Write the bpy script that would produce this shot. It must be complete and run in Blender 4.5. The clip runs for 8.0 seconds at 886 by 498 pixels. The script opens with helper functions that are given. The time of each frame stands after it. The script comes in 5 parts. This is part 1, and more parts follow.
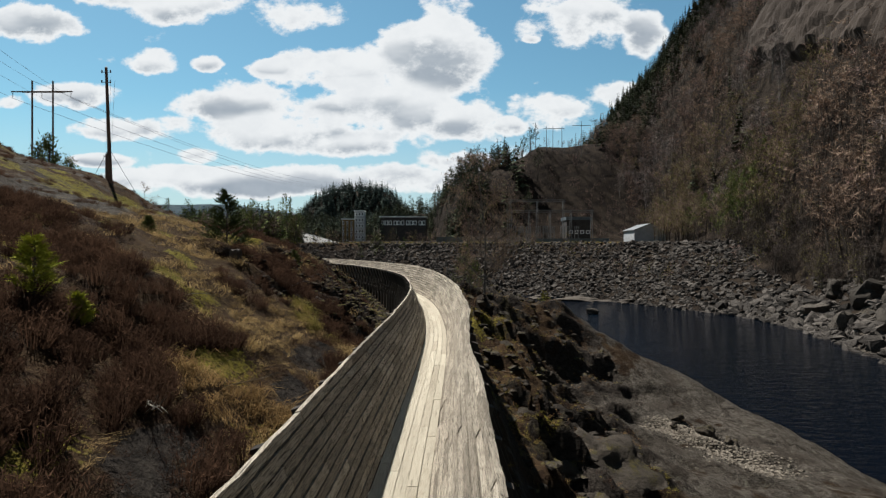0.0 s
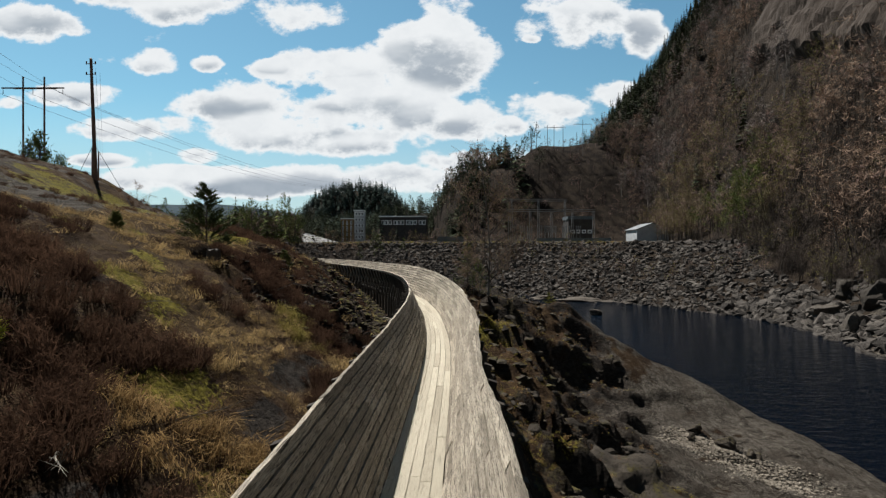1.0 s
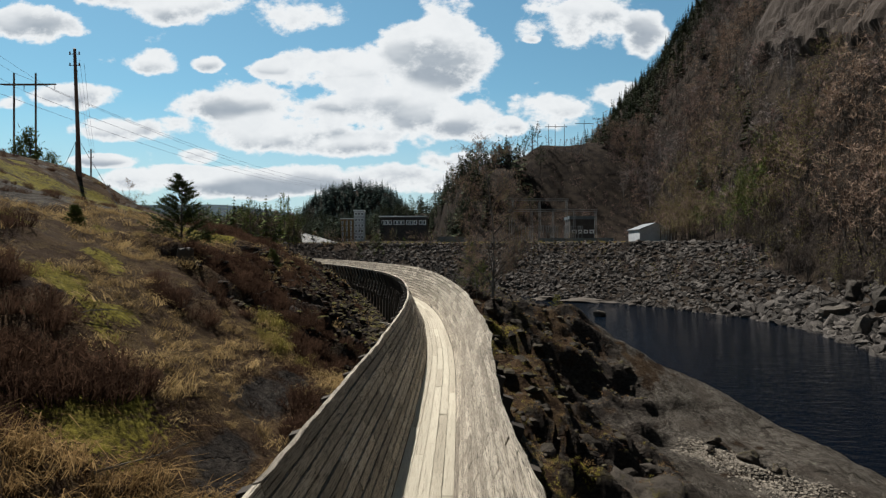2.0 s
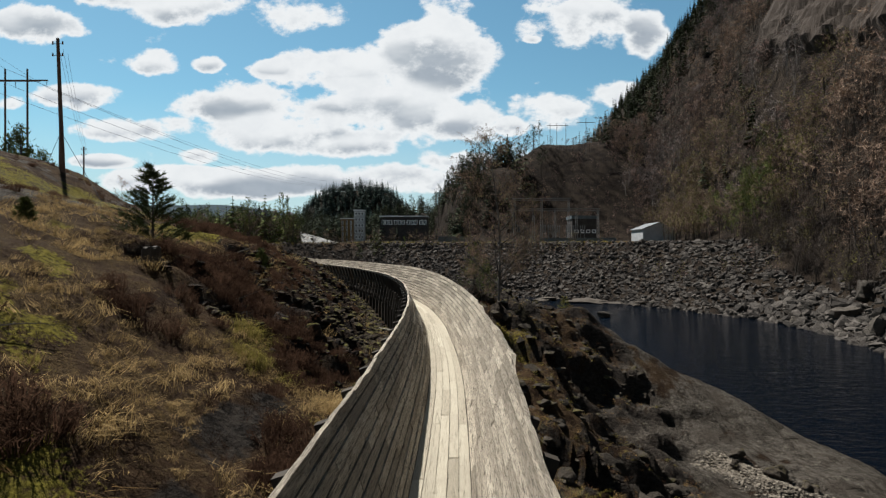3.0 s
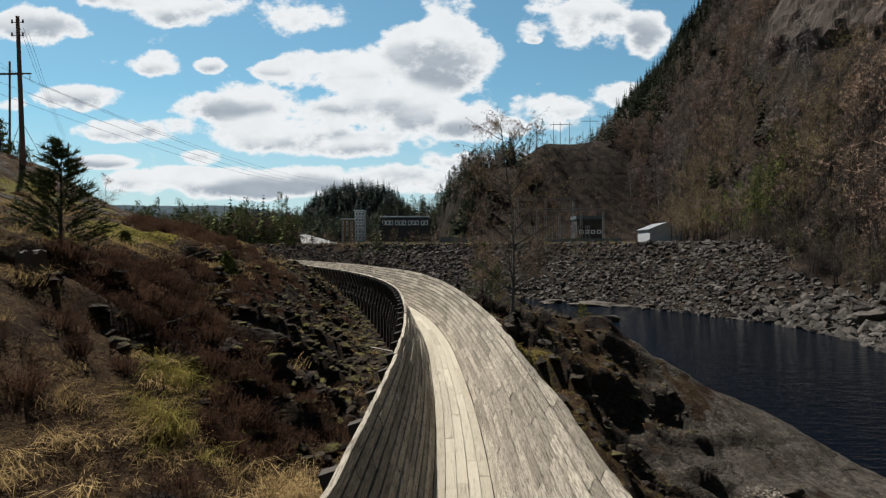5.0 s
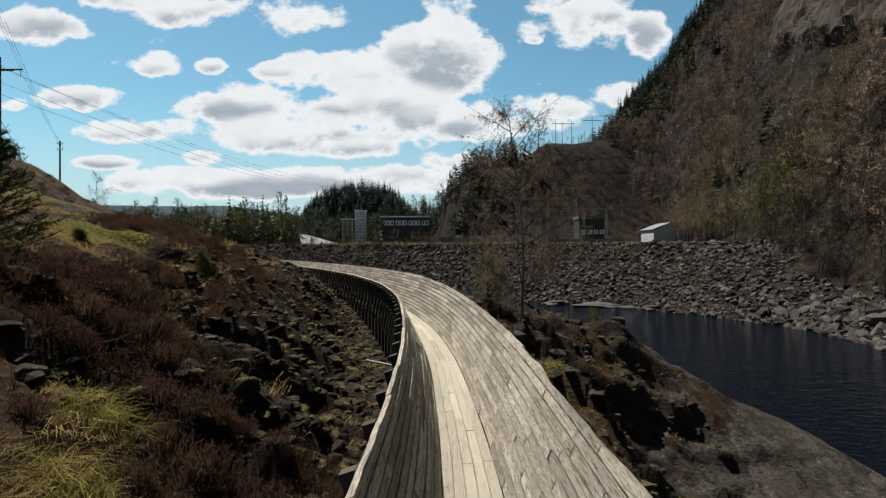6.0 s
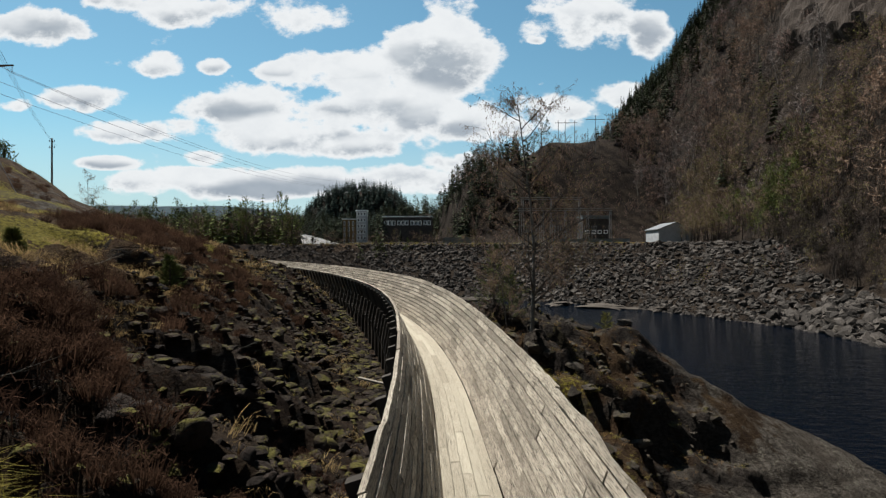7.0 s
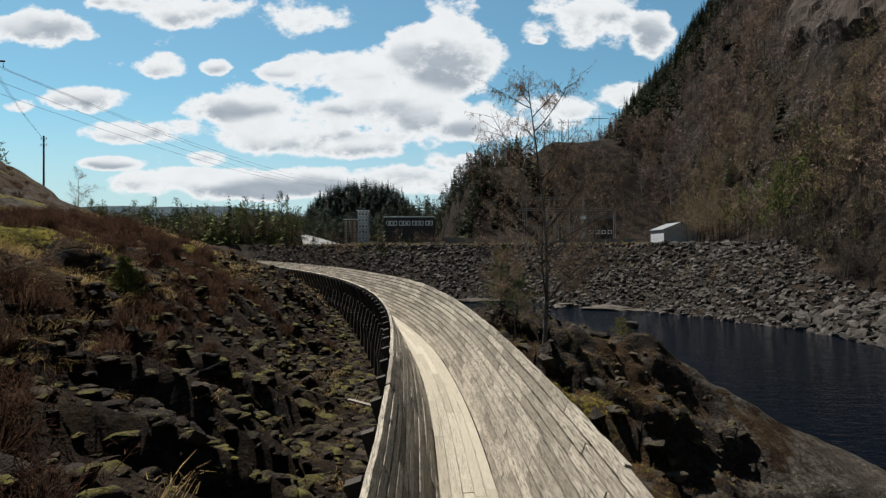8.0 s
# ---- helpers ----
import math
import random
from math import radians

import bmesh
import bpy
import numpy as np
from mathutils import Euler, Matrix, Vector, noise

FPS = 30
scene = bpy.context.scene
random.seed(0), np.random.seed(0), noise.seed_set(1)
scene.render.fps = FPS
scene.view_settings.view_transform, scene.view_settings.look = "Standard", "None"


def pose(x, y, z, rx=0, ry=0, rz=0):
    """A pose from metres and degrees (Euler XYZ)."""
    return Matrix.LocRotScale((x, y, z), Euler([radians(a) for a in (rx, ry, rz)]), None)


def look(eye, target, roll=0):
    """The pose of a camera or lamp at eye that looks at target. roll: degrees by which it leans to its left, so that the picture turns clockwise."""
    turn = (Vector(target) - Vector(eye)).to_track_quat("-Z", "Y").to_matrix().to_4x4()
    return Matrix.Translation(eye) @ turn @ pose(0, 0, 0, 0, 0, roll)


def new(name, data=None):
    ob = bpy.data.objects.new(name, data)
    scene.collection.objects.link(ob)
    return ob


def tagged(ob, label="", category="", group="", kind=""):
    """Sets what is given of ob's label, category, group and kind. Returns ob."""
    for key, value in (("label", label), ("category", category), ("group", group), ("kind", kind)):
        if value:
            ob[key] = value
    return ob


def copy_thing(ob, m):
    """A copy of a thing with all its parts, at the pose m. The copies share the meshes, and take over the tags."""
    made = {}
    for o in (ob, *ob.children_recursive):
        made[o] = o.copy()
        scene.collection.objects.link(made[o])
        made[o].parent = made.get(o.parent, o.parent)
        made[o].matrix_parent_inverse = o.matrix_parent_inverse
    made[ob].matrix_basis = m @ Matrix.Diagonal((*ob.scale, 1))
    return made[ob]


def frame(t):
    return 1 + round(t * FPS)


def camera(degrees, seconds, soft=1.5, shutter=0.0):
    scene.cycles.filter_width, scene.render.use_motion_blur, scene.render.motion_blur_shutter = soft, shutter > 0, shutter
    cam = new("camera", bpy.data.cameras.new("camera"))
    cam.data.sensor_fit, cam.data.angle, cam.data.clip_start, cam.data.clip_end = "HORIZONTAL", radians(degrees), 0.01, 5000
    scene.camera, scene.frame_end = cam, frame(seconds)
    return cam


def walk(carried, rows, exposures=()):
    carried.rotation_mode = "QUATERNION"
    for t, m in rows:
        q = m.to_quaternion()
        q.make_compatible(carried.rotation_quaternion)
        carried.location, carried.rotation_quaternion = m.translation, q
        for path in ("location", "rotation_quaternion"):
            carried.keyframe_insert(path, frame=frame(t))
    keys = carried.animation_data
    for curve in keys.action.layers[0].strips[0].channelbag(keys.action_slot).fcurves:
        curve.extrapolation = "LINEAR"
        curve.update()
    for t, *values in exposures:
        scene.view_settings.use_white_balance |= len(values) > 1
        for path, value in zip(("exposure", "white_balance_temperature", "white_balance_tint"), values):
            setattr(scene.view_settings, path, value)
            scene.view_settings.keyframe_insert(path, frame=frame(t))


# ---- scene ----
cam = camera(78.0, 8.0, soft=1.3)
METRES, EYE, TILT, LEAN, TURN = 20.0, 15.0, 0.0, 0.0, 0.0
ROWS = [
    (0.0, 0.0, 0.0, 0.0, 0.0, 0.0, -0.0),
    (0.5, -0.0022, 0.0628, 0.0, -0.02, -0.01, 0.02),
    (1.0, -0.0048, 0.1249, -0.0004, 0.02, -0.02, 0.04),
    (1.5, -0.0062, 0.187, -0.0017, 0.04, -0.0, 0.04),
    (3.0, -0.0164, 0.3701, -0.0054, 0.1, 0.02, 0.07),
    (3.5, -0.0192, 0.4319, -0.0058, 0.17, 0.03, 0.07),
    (4.0, -0.0217, 0.4931, -0.0043, 0.22, 0.05, 0.07),
    (4.5, -0.0234, 0.5536, -0.0022, 0.23, 0.07, 0.09),
    (6.0, -0.0325, 0.7407, -0.0, 0.34, 0.12, 0.11),
    (6.5, -0.0346, 0.8052, 0.0015, 0.4, 0.12, 0.13),
    (7.0, -0.0355, 0.8707, 0.0032, 0.54, 0.13, 0.11),
    (7.5, -0.0372, 0.934, 0.0016, 0.7, 0.15, 0.13),
    (8.0, -0.0387, 0.9989, 0.0041, 0.75, 0.17, 0.12),
]
walk(cam, [(t, pose(0, 0, EYE, TILT, LEAN, TURN) @ pose(METRES * x, METRES * y, METRES * z, 90 + pitch, roll, yaw)) for t, x, y, z, yaw, pitch, roll in ROWS], [(0.0, 1.0, 6380, 10), (8.0, 1.0, 6380, 10)])

# ---- light ----
SUN_AZ, SUN_EL = 38.0, 56.0      # degrees left of ahead, degrees up
sun_dir = Vector((-math.sin(radians(SUN_AZ)) * math.cos(radians(SUN_EL)), math.cos(radians(SUN_AZ)) * math.cos(radians(SUN_EL)), math.sin(radians(SUN_EL))))
sun = new("sun", bpy.data.lights.new("sun", "SUN"))
sun.data.energy, sun.data.angle, sun.data.color = 5.0, radians(0.5), (1.0, 0.965, 0.90)
sun.matrix_world = look(sun_dir * 400, (0, 0, 0))


class Nodes:
    """A short way to write node trees."""

    def __init__(self, tree):
        self.tree = tree
        tree.nodes.clear()

    def add(self, kind, **inputs):
        n = self.tree.nodes.new(kind)
        for key, value in inputs.items():
            self.set(n, key, value)
        return n

    def set(self, n, key, value):
        slot = n.inputs[int(key[1:])] if key[0] == "i" and key[1:].isdigit() else n.inputs[key.replace("_", " ")]
        if isinstance(value, bpy.types.NodeSocket):
            self.tree.links.new(value, slot)
        else:
            slot.default_value = value

    def math(self, op, a, b=0.0, c=0.0, clamp=False):
        n = self.tree.nodes.new("ShaderNodeMath")
        n.operation, n.use_clamp = op, clamp
        for i, value in enumerate((a, b, c)):
            self.set(n, "i%d" % i, value)
        return n.outputs[0]

    def ramp(self, fac, low, high, a=0.0, b=1.0):
        n = self.tree.nodes.new("ShaderNodeMapRange")
        n.interpolation_type = "SMOOTHSTEP"
        for i, value in enumerate((fac, low, high, a, b)):
            self.set(n, "i%d" % i, value)
        return n.outputs[0]

    def mix(self, fac, a, b, how="MIX"):
        n = self.tree.nodes.new("ShaderNodeMix")
        n.data_type, n.blend_type = "RGBA", how
        for i, value in ((0, fac), (6, a), (7, b)):
            if isinstance(value, tuple) and len(value) == 3:
                value = (*value, 1.0)
            self.set(n, "i%d" % i, value)
        return n.outputs[2]

    def noise(self, vector, scale, detail=4.0, rough=0.55, distort=0.0):
        n = self.tree.nodes.new("ShaderNodeTexNoise")
        for i, value in (("Vector", vector), ("Scale", scale), ("Detail", detail), ("Roughness", rough), ("Distortion", distort)):
            self.set(n, i, value)
        return n.outputs[0]

    def scaled(self, vector, x, y, z):
        n = self.tree.nodes.new("ShaderNodeMapping")
        self.set(n, "Vector", vector)
        n.inputs["Scale"].default_value = (x, y, z)
        return n.outputs[0]


def sky():
    world = bpy.data.worlds.new("sky")
    scene.world = world
    world.use_nodes = True
    n = Nodes(world.node_tree)
    air = n.add("ShaderNodeTexSky")
    air.sky_type, air.sun_disc = "NISHITA", False
    air.sun_elevation, air.sun_rotation = radians(SUN_EL), radians(-SUN_AZ)
    air.air_density, air.dust_density, air.ozone_density = 1.0, 0.3, 2.0
    way = n.add("ShaderNodeTexCoord").outputs["Generated"]
    xyz = n.add("ShaderNodeSeparateXYZ", Vector=way)
    x, y, z = xyz.outputs
    ahead = n.math("MAXIMUM", n.math("ABSOLUTE", y), 0.05)
    u, v = n.math("DIVIDE", x, ahead), n.math("DIVIDE", z, ahead)
    flat = n.add("ShaderNodeCombineXYZ", X=u, Y=v, Z=n.math("MULTIPLY", y, 0.3)).outputs[0]
    # cumulus heaps: centre and half size, as tangents of the bearing and of the height
    heaps = [(-.76, .41, .11, .04), (-.60, .455, .08, .02), (-.46, .445, .14, .035), (-.28, .43, .13, .04), (-.53, .34, .055, .026), (-.435, .34, .034, .017),
             (-.03, .345, .14, .075), (-.19, .325, .15, .05), (-.31, .33, .05, .022), (-.35, .262, .15, .045), (-.14, .258, .19, .05), (.05, .235, .075, .042),
             (.12, .227, .05, .022), (-.55, .222, .13, .026), (-.28, .212, .21, .042), (-.17, .187, .09, .022), (-.34, .125, .30, .032), (-.08, .128, .17, .03),
             (.02, .158, .07, .026), (-.44, .172, .045, .018), (.235, .415, .115, .06), (.37, .395, .05, .05), (.165, .383, .024, .01), (.225, .25, .12, .04),
             (.31, .28, .07, .035), (-.675, .28, .11, .028), (-.79, .27, .04, .016), (-.63, .162, .07, .014)]
    soft = n.noise(n.scaled(flat, 1, 1.5, 1), 5.0, 7.0, 0.62)
    fine = n.noise(n.scaled(flat, 1, 1.3, 1), 17.0, 6.0, 0.6)
    # the same heaps, sampled a little lower, tell how thick the cloud above a point is
    total = lifted = None
    for cx, cy, rx, ry in heaps:
        a = n.math("DIVIDE", n.math("SUBTRACT", u, cx), rx)
        b = n.math("DIVIDE", n.math("SUBTRACT", v, cy), ry)
        q = n.math("SUBTRACT", 1.0, n.math("MULTIPLY", n.math("ADD", n.math("MULTIPLY", a, a), n.math("MULTIPLY", b, b)), 0.68))
        q = n.math("MAXIMUM", q, 0.0)
        total = q if total is None else n.math("MAXIMUM", total, q)
        b = n.math("SUBTRACT", b, 0.5)
        q = n.math("SUBTRACT", 1.0, n.math("MULTIPLY", n.math("ADD", n.math("MULTIPLY", a, a), n.math("MULTIPLY", b, b)), 0.68))
        q = n.math("MAXIMUM", q, 0.0)
        lifted = q if lifted is None else n.math("MAXIMUM", lifted, q)
    ragged = n.math("ADD", n.math("MULTIPLY", n.math("SUBTRACT", soft, 0.5), 3.2), n.math("MULTIPLY", n.math("SUBTRACT", fine, 0.5), 0.9))
    behind = n.ramp(y, -0.1, 0.2, 1.0, 0.0)
    over = n.ramp(v, 0.5, 0.75, 0.0, 1.0)
    body = n.math("ADD", total, n.math("MULTIPLY", ragged, n.math("SUBTRACT", 1.0, n.math("MAXIMUM", behind, over))))
    cover = n.ramp(body, 0.30, 0.62)
    low = n.noise(n.scaled(flat, 1, 2.4, 1), 4.2, 4.0, 0.5)
    belly = n.math("ADD", n.math("SUBTRACT", total, lifted), n.math("MULTIPLY", n.math("SUBTRACT", low, 0.5), 2.2))
    thick = n.math("MULTIPLY", n.ramp(body, 0.62, 1.05), n.ramp(belly, -0.15, 0.55, 0.0, 1.0))
    white = n.mix(thick, (0.98, 1.0, 1.0), (0.40, 0.46, 0.52))
    white = n.mix(n.math("MULTIPLY", n.ramp(fine, 0.35, 0.75, 0.0, 0.25), n.ramp(body, 0.5, 0.8)), white, (0.66, 0.71, 0.76))
    # the air is brighter on the sun's side
    towards = n.ramp(y, -0.2, 0.7, 0.05, 0.115)
    gain = n.add("ShaderNodeVectorMath", i0=air.outputs[0])
    gain.operation = "SCALE"
    n.set(gain, "Scale", towards)
    blue = n.mix(1.0, gain.outputs[0], (0.80, 1.12, 1.0), "MULTIPLY")
    blue = n.mix(n.ramp(v, 0.30, 0.02, 0.0, 0.75), blue, (0.62, 0.74, 0.80))
    out = n.mix(cover, blue, white)
    bg = n.add("ShaderNodeBackground", Color=out, Strength=0.44)
    n.add("ShaderNodeOutputWorld", Surface=bg.outputs[0])


sky()


# ---- materials ----
def material(name):
    m = bpy.data.materials.new(name)
    m.use_nodes = True
    return m, Nodes(m.node_tree)


def finish(n, colour, rough=0.8, bump=None, depth=0.02, metal=0.0, spec=0.3):
    s = n.add("ShaderNodeBsdfPrincipled", Base_Color=colour, Roughness=rough, Metallic=metal)
    s.inputs["Specular IOR Level"].default_value = spec
    if bump is not None:
        b = n.add("ShaderNodeBump", Height=bump, Distance=depth, Strength=1.0)
        n.set(s, "Normal", b.outputs[0])
    n.add("ShaderNodeOutputMaterial", Surface=s.outputs[0])
    return s


def plain(name, a, b, scale=3.0, rough=0.85, depth=0.01, metal=0.0, spec=0.3):
    """A surface that varies between two colours, at two scales."""
    m, n = material(name)
    p = n.add("ShaderNodeTexCoord").outputs["Object"]
    big, small = n.noise(p, scale, 5.0), n.noise(p, scale * 9, 4.0, 0.65)
    mixed = n.math("ADD", n.math("MULTIPLY", big, 0.6), n.math("MULTIPLY", small, 0.4))
    finish(n, n.mix(n.ramp(mixed, 0.36, 0.64), a, b), rough, small, depth, metal, spec)
    return m


def ground_material():
    m, n = material("ground")
    p = n.add("ShaderNodeTexCoord").outputs["Object"]
    rock = n.add("ShaderNodeAttribute")
    rock.attribute_name = "rock"
    moss = n.add("ShaderNodeAttribute")
    moss.attribute_name = "moss"
    wood = n.add("ShaderNodeAttribute")
    wood.attribute_name = "wood"
    big, mid, small = n.noise(p, 0.22, 5.0), n.noise(p, 1.1, 6.0, 0.6), n.noise(p, 9.0, 6.0, 0.65)
    stone = n.mix(n.ramp(mid, 0.35, 0.65), (0.026, 0.022, 0.018), (0.072, 0.062, 0.051))
    stone = n.mix(n.ramp(small, 0.45, 0.70, 0.0, 0.8), stone, (0.105, 0.092, 0.075))
    stone = n.mix(n.ramp(n.noise(n.scaled(p, 2.2, 0.5, 4), 1.3, 6.0, 0.65), 0.47, 0.60, 0.0, 0.85), stone, (0.028, 0.022, 0.017))
    warp = n.add("ShaderNodeVectorMath", i0=p)
    shove = n.add("ShaderNodeCombineXYZ", X=n.math("MULTIPLY", mid, 2.6), Y=n.math("MULTIPLY", n.noise(p, 0.8, 4.0), 2.6), Z=0.0).outputs[0]
    n.set(warp, "i1", shove)
    cells = n.add("ShaderNodeTexVoronoi", Vector=n.scaled(warp.outputs[0], 0.30, 0.16, 0.6), Scale=1.0)
    cells.feature = "DISTANCE_TO_EDGE"
    seam = n.math("MULTIPLY", n.ramp(cells.outputs["Distance"], 0.0, 0.022, 1.0, 0.0), n.ramp(n.noise(p, 0.35, 3.0), 0.48, 0.60))
    tiny = n.noise(p, 30.0, 5.0, 0.7)
    stone = n.mix(n.ramp(tiny, 0.52, 0.66, 0.0, 0.75), stone, (0.016, 0.014, 0.012))
    stone = n.mix(n.ramp(tiny, 0.34, 0.46, 0.7, 0.0), stone, (0.130, 0.115, 0.095))
    stone = n.mix(n.math("MULTIPLY", seam, 0.85), stone, (0.008, 0.007, 0.006))
    grit = n.noise(n.scaled(p, 1.0, 1.0, 1.6), 3.4, 7.0, 0.78)
    stone = n.mix(n.ramp(grit, 0.50, 0.64, 0.0, 0.9), stone, (0.020, 0.017, 0.014))
    stone = n.mix(n.ramp(grit, 0.30, 0.43, 0.8, 0.0), stone, (0.150, 0.133, 0.110))
    lichen = n.ramp(n.noise(p, 2.3, 6.0, 0.7), 0.58, 0.66, 0.0, 0.7)
    stone = n.mix(lichen, stone, (0.120, 0.110, 0.084))
    stone = n.mix(n.ramp(big, 0.52, 0.64, 0.0, 0.6), stone, (0.035, 0.028, 0.022))
    soil = n.mix(n.ramp(mid, 0.35, 0.65), (0.020, 0.012, 0.008), (0.052, 0.032, 0.017))
    soil = n.mix(n.ramp(small, 0.5, 0.72), soil, (0.085, 0.060, 0.030))
    green = n.mix(n.ramp(small, 0.35, 0.65), (0.055, 0.048, 0.009), (0.185, 0.158, 0.024))
    straw = n.add("ShaderNodeAttribute")
    straw.attribute_name = "straw"
    blades = n.noise(n.scaled(p, 1.0, 2.2, 1.0), 16.0, 5.0, 0.7, 1.5)
    dry = n.mix(n.ramp(blades, 0.38, 0.62), (0.015, 0.010, 0.006), (0.100, 0.066, 0.030))
    dry = n.mix(n.ramp(n.noise(p, 2.2, 5.0, 0.65), 0.43, 0.56, 0.0, 0.85), dry, (0.030, 0.018, 0.011))
    soil = n.mix(n.math("MULTIPLY", straw.outputs["Fac"], 0.9), soil, dry)
    soil = n.mix(n.ramp(n.math("ADD", moss.outputs["Fac"], n.math("MULTIPLY", n.math("SUBTRACT", small, 0.5), 1.6)), 0.45, 0.70, 0.0, 0.75), soil, green)
    # dark leaf litter and peat; the same colour paints shade on bank and riprap
    shaded_litter = n.mix(n.ramp(big, 0.35, 0.65), (0.008, 0.006, 0.005), (0.024, 0.018, 0.013))
    shaded_litter = n.mix(n.ramp(small, 0.5, 0.75), shaded_litter, (0.036, 0.026, 0.018))
    soil = n.mix(wood.outputs["Fac"], soil, shaded_litter)
    # far forest cover, with the distance haze put into its blue-grey colour
    hazed_canopy = n.add("ShaderNodeAttribute")
    hazed_canopy.attribute_name = "hazed_canopy"
    soil = n.mix(hazed_canopy.outputs["Fac"], soil, n.mix(n.ramp(n.noise(p, 0.03, 4.0), 0.4, 0.6), (0.020, 0.032, 0.040), (0.034, 0.048, 0.055)))
    stone = n.mix(n.ramp(n.math("ADD", moss.outputs["Fac"], n.math("MULTIPLY", n.math("SUBTRACT", mid, 0.5), 1.6)), 0.42, 0.62, 0.0, 0.85), stone, n.mix(n.ramp(grit, 0.42, 0.58), green, (0.045, 0.034, 0.019)))
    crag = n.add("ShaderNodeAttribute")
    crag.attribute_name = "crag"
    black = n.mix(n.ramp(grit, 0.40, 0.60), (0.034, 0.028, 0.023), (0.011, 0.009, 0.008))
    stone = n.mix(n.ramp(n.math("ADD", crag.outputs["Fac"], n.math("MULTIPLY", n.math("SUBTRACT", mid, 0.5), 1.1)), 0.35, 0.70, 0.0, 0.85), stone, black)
    edge = n.math("ADD", rock.outputs["Fac"], n.math("MULTIPLY", n.math("SUBTRACT", mid, 0.5), 1.4))
    colour = n.mix(n.ramp(edge, 0.40, 0.60), soil, stone)
    h = n.math("ADD", n.math("ADD", n.math("MULTIPLY", mid, 0.8), n.math("MULTIPLY", small, 0.55)), n.math("MULTIPLY", grit, -0.45))
    h = n.math("SUBTRACT", h, n.math("MULTIPLY", seam, n.math("MULTIPLY", rock.outputs["Fac"], 0.5)))
    finish(n, colour, 0.95, h, 0.32, 0.0, 0.03)
    return m


def wood_material(name, pale, dark, rough=0.8, worn=1.0):
    """Weathered planks: the grain runs along U, each board has its own tone."""
    m, n = material(name)
    uv = n.add("ShaderNodeTexCoord").outputs["UV"]
    own = n.add("ShaderNodeObjectInfo").outputs["Random"]
    isle = n.add("ShaderNodeNewGeometry").outputs["Random Per Island"]
    tone = n.math("FRACT", n.math("ADD", own, isle))
    shift = n.add("ShaderNodeVectorMath", i0=uv, i1=(0, 0, 0))
    off = n.add("ShaderNodeCombineXYZ", X=n.math("MULTIPLY", tone, 37.0), Y=n.math("MULTIPLY", tone, 91.0)).outputs[0]
    n.set(shift, "i1", off)
    q = shift.outputs[0]
    grain = n.noise(n.scaled(q, 2.6, 30, 1), 1.7, 7.0, 0.75, 0.4)
    crack = n.noise(n.scaled(q, 0.8, 19, 1), 2.2, 5.0, 0.65, 0.9)
    blot = n.noise(n.scaled(q, 1.0, 2.5, 1), 1.6, 5.0, 0.6)
    chips = n.noise(n.scaled(q, 6.0, 17, 1), 2.4, 6.0, 0.75, 0.8)
    base = n.mix(n.math("ADD", n.math("MULTIPLY", tone, 0.75), 0.2), dark, pale)
    deep = tuple(v * 0.45 for v in dark)
    c = n.mix(n.ramp(grain, 0.44, 0.62, 0.0, 0.80 * worn), base, deep)
    c = n.mix(n.ramp(blot, 0.50, 0.68, 0.0, 0.55), c, dark)
    c = n.mix(n.ramp(crack, 0.605, 0.645, 0.0, 0.9 * worn), c, (0.016, 0.013, 0.010))
    c = n.mix(n.ramp(blot, 0.30, 0.42, 0.45, 0.0), c, pale)
    c = n.mix(n.ramp(chips, 0.57, 0.65, 0.0, 0.75 * worn), c, deep)
    c = n.mix(n.ramp(chips, 0.26, 0.34, 0.6, 0.0), c, tuple(min(1.0, v * 1.25) for v in pale))
    h = n.math("SUBTRACT", n.math("ADD", n.math("MULTIPLY", grain, -0.8), n.math("MULTIPLY", chips, -0.7)), n.ramp(crack, 0.59, 0.65))
    finish(n, c, rough, h, 0.030, 0.0, 0.08)
    return m


M_GROUND = ground_material()
M_WALL = wood_material("weathered_boards", (0.50, 0.436, 0.345), (0.150, 0.126, 0.098))
M_FLOOR = wood_material("walked_boards", (0.43, 0.382, 0.297), (0.29, 0.253, 0.192), 0.8, 0.6)
M_NEWBOARD = wood_material("renewed_boards", (0.45, 0.402, 0.314), (0.36, 0.320, 0.247), 0.8, 0.35)
M_BEAM = wood_material("old_beams", (0.060, 0.050, 0.040), (0.03, 0.025, 0.021))
M_POLE = plain("tarred_pole", (0.10, 0.06, 0.045), (0.16, 0.10, 0.075), 4.0)


def water_material():
    m, n = material("river_water")
    p = n.add("ShaderNodeTexCoord").outputs["Object"]
    a = n.noise(n.scaled(p, 0.5, 1.1, 1), 1.1, 3.0, 0.6)
    b = n.noise(n.scaled(p, 1.0, 1.8, 1), 0.12, 3.0, 0.5)
    h = n.math("ADD", n.math("MULTIPLY", a, 0.6), n.math("MULTIPLY", b, 0.3))
    s = finish(n, (0.0010, 0.0024, 0.0050, 1), 0.05, h, 0.36, 0.0, 0.12)
    s.inputs["IOR"].default_value = 1.33
    return m


# ---- the lie of the land ----
FLOOR_Z = 11.6
WATER_Z = -0.5
_yy = np.arange(-30.0, 130.0, 0.1)
_slope = np.interp(_yy, [14, 20, 27, 33, 38, 44, 55, 70, 100], [.022, 0, -.07, -.115, -.17, -.25, -.365, -.48, -.60])
_xx = np.cumsum(_slope) * 0.1
_xx += -0.56 - np.interp(4.0, _yy, _xx)


def flume_x(y):
    return np.interp(y, _yy, _xx)


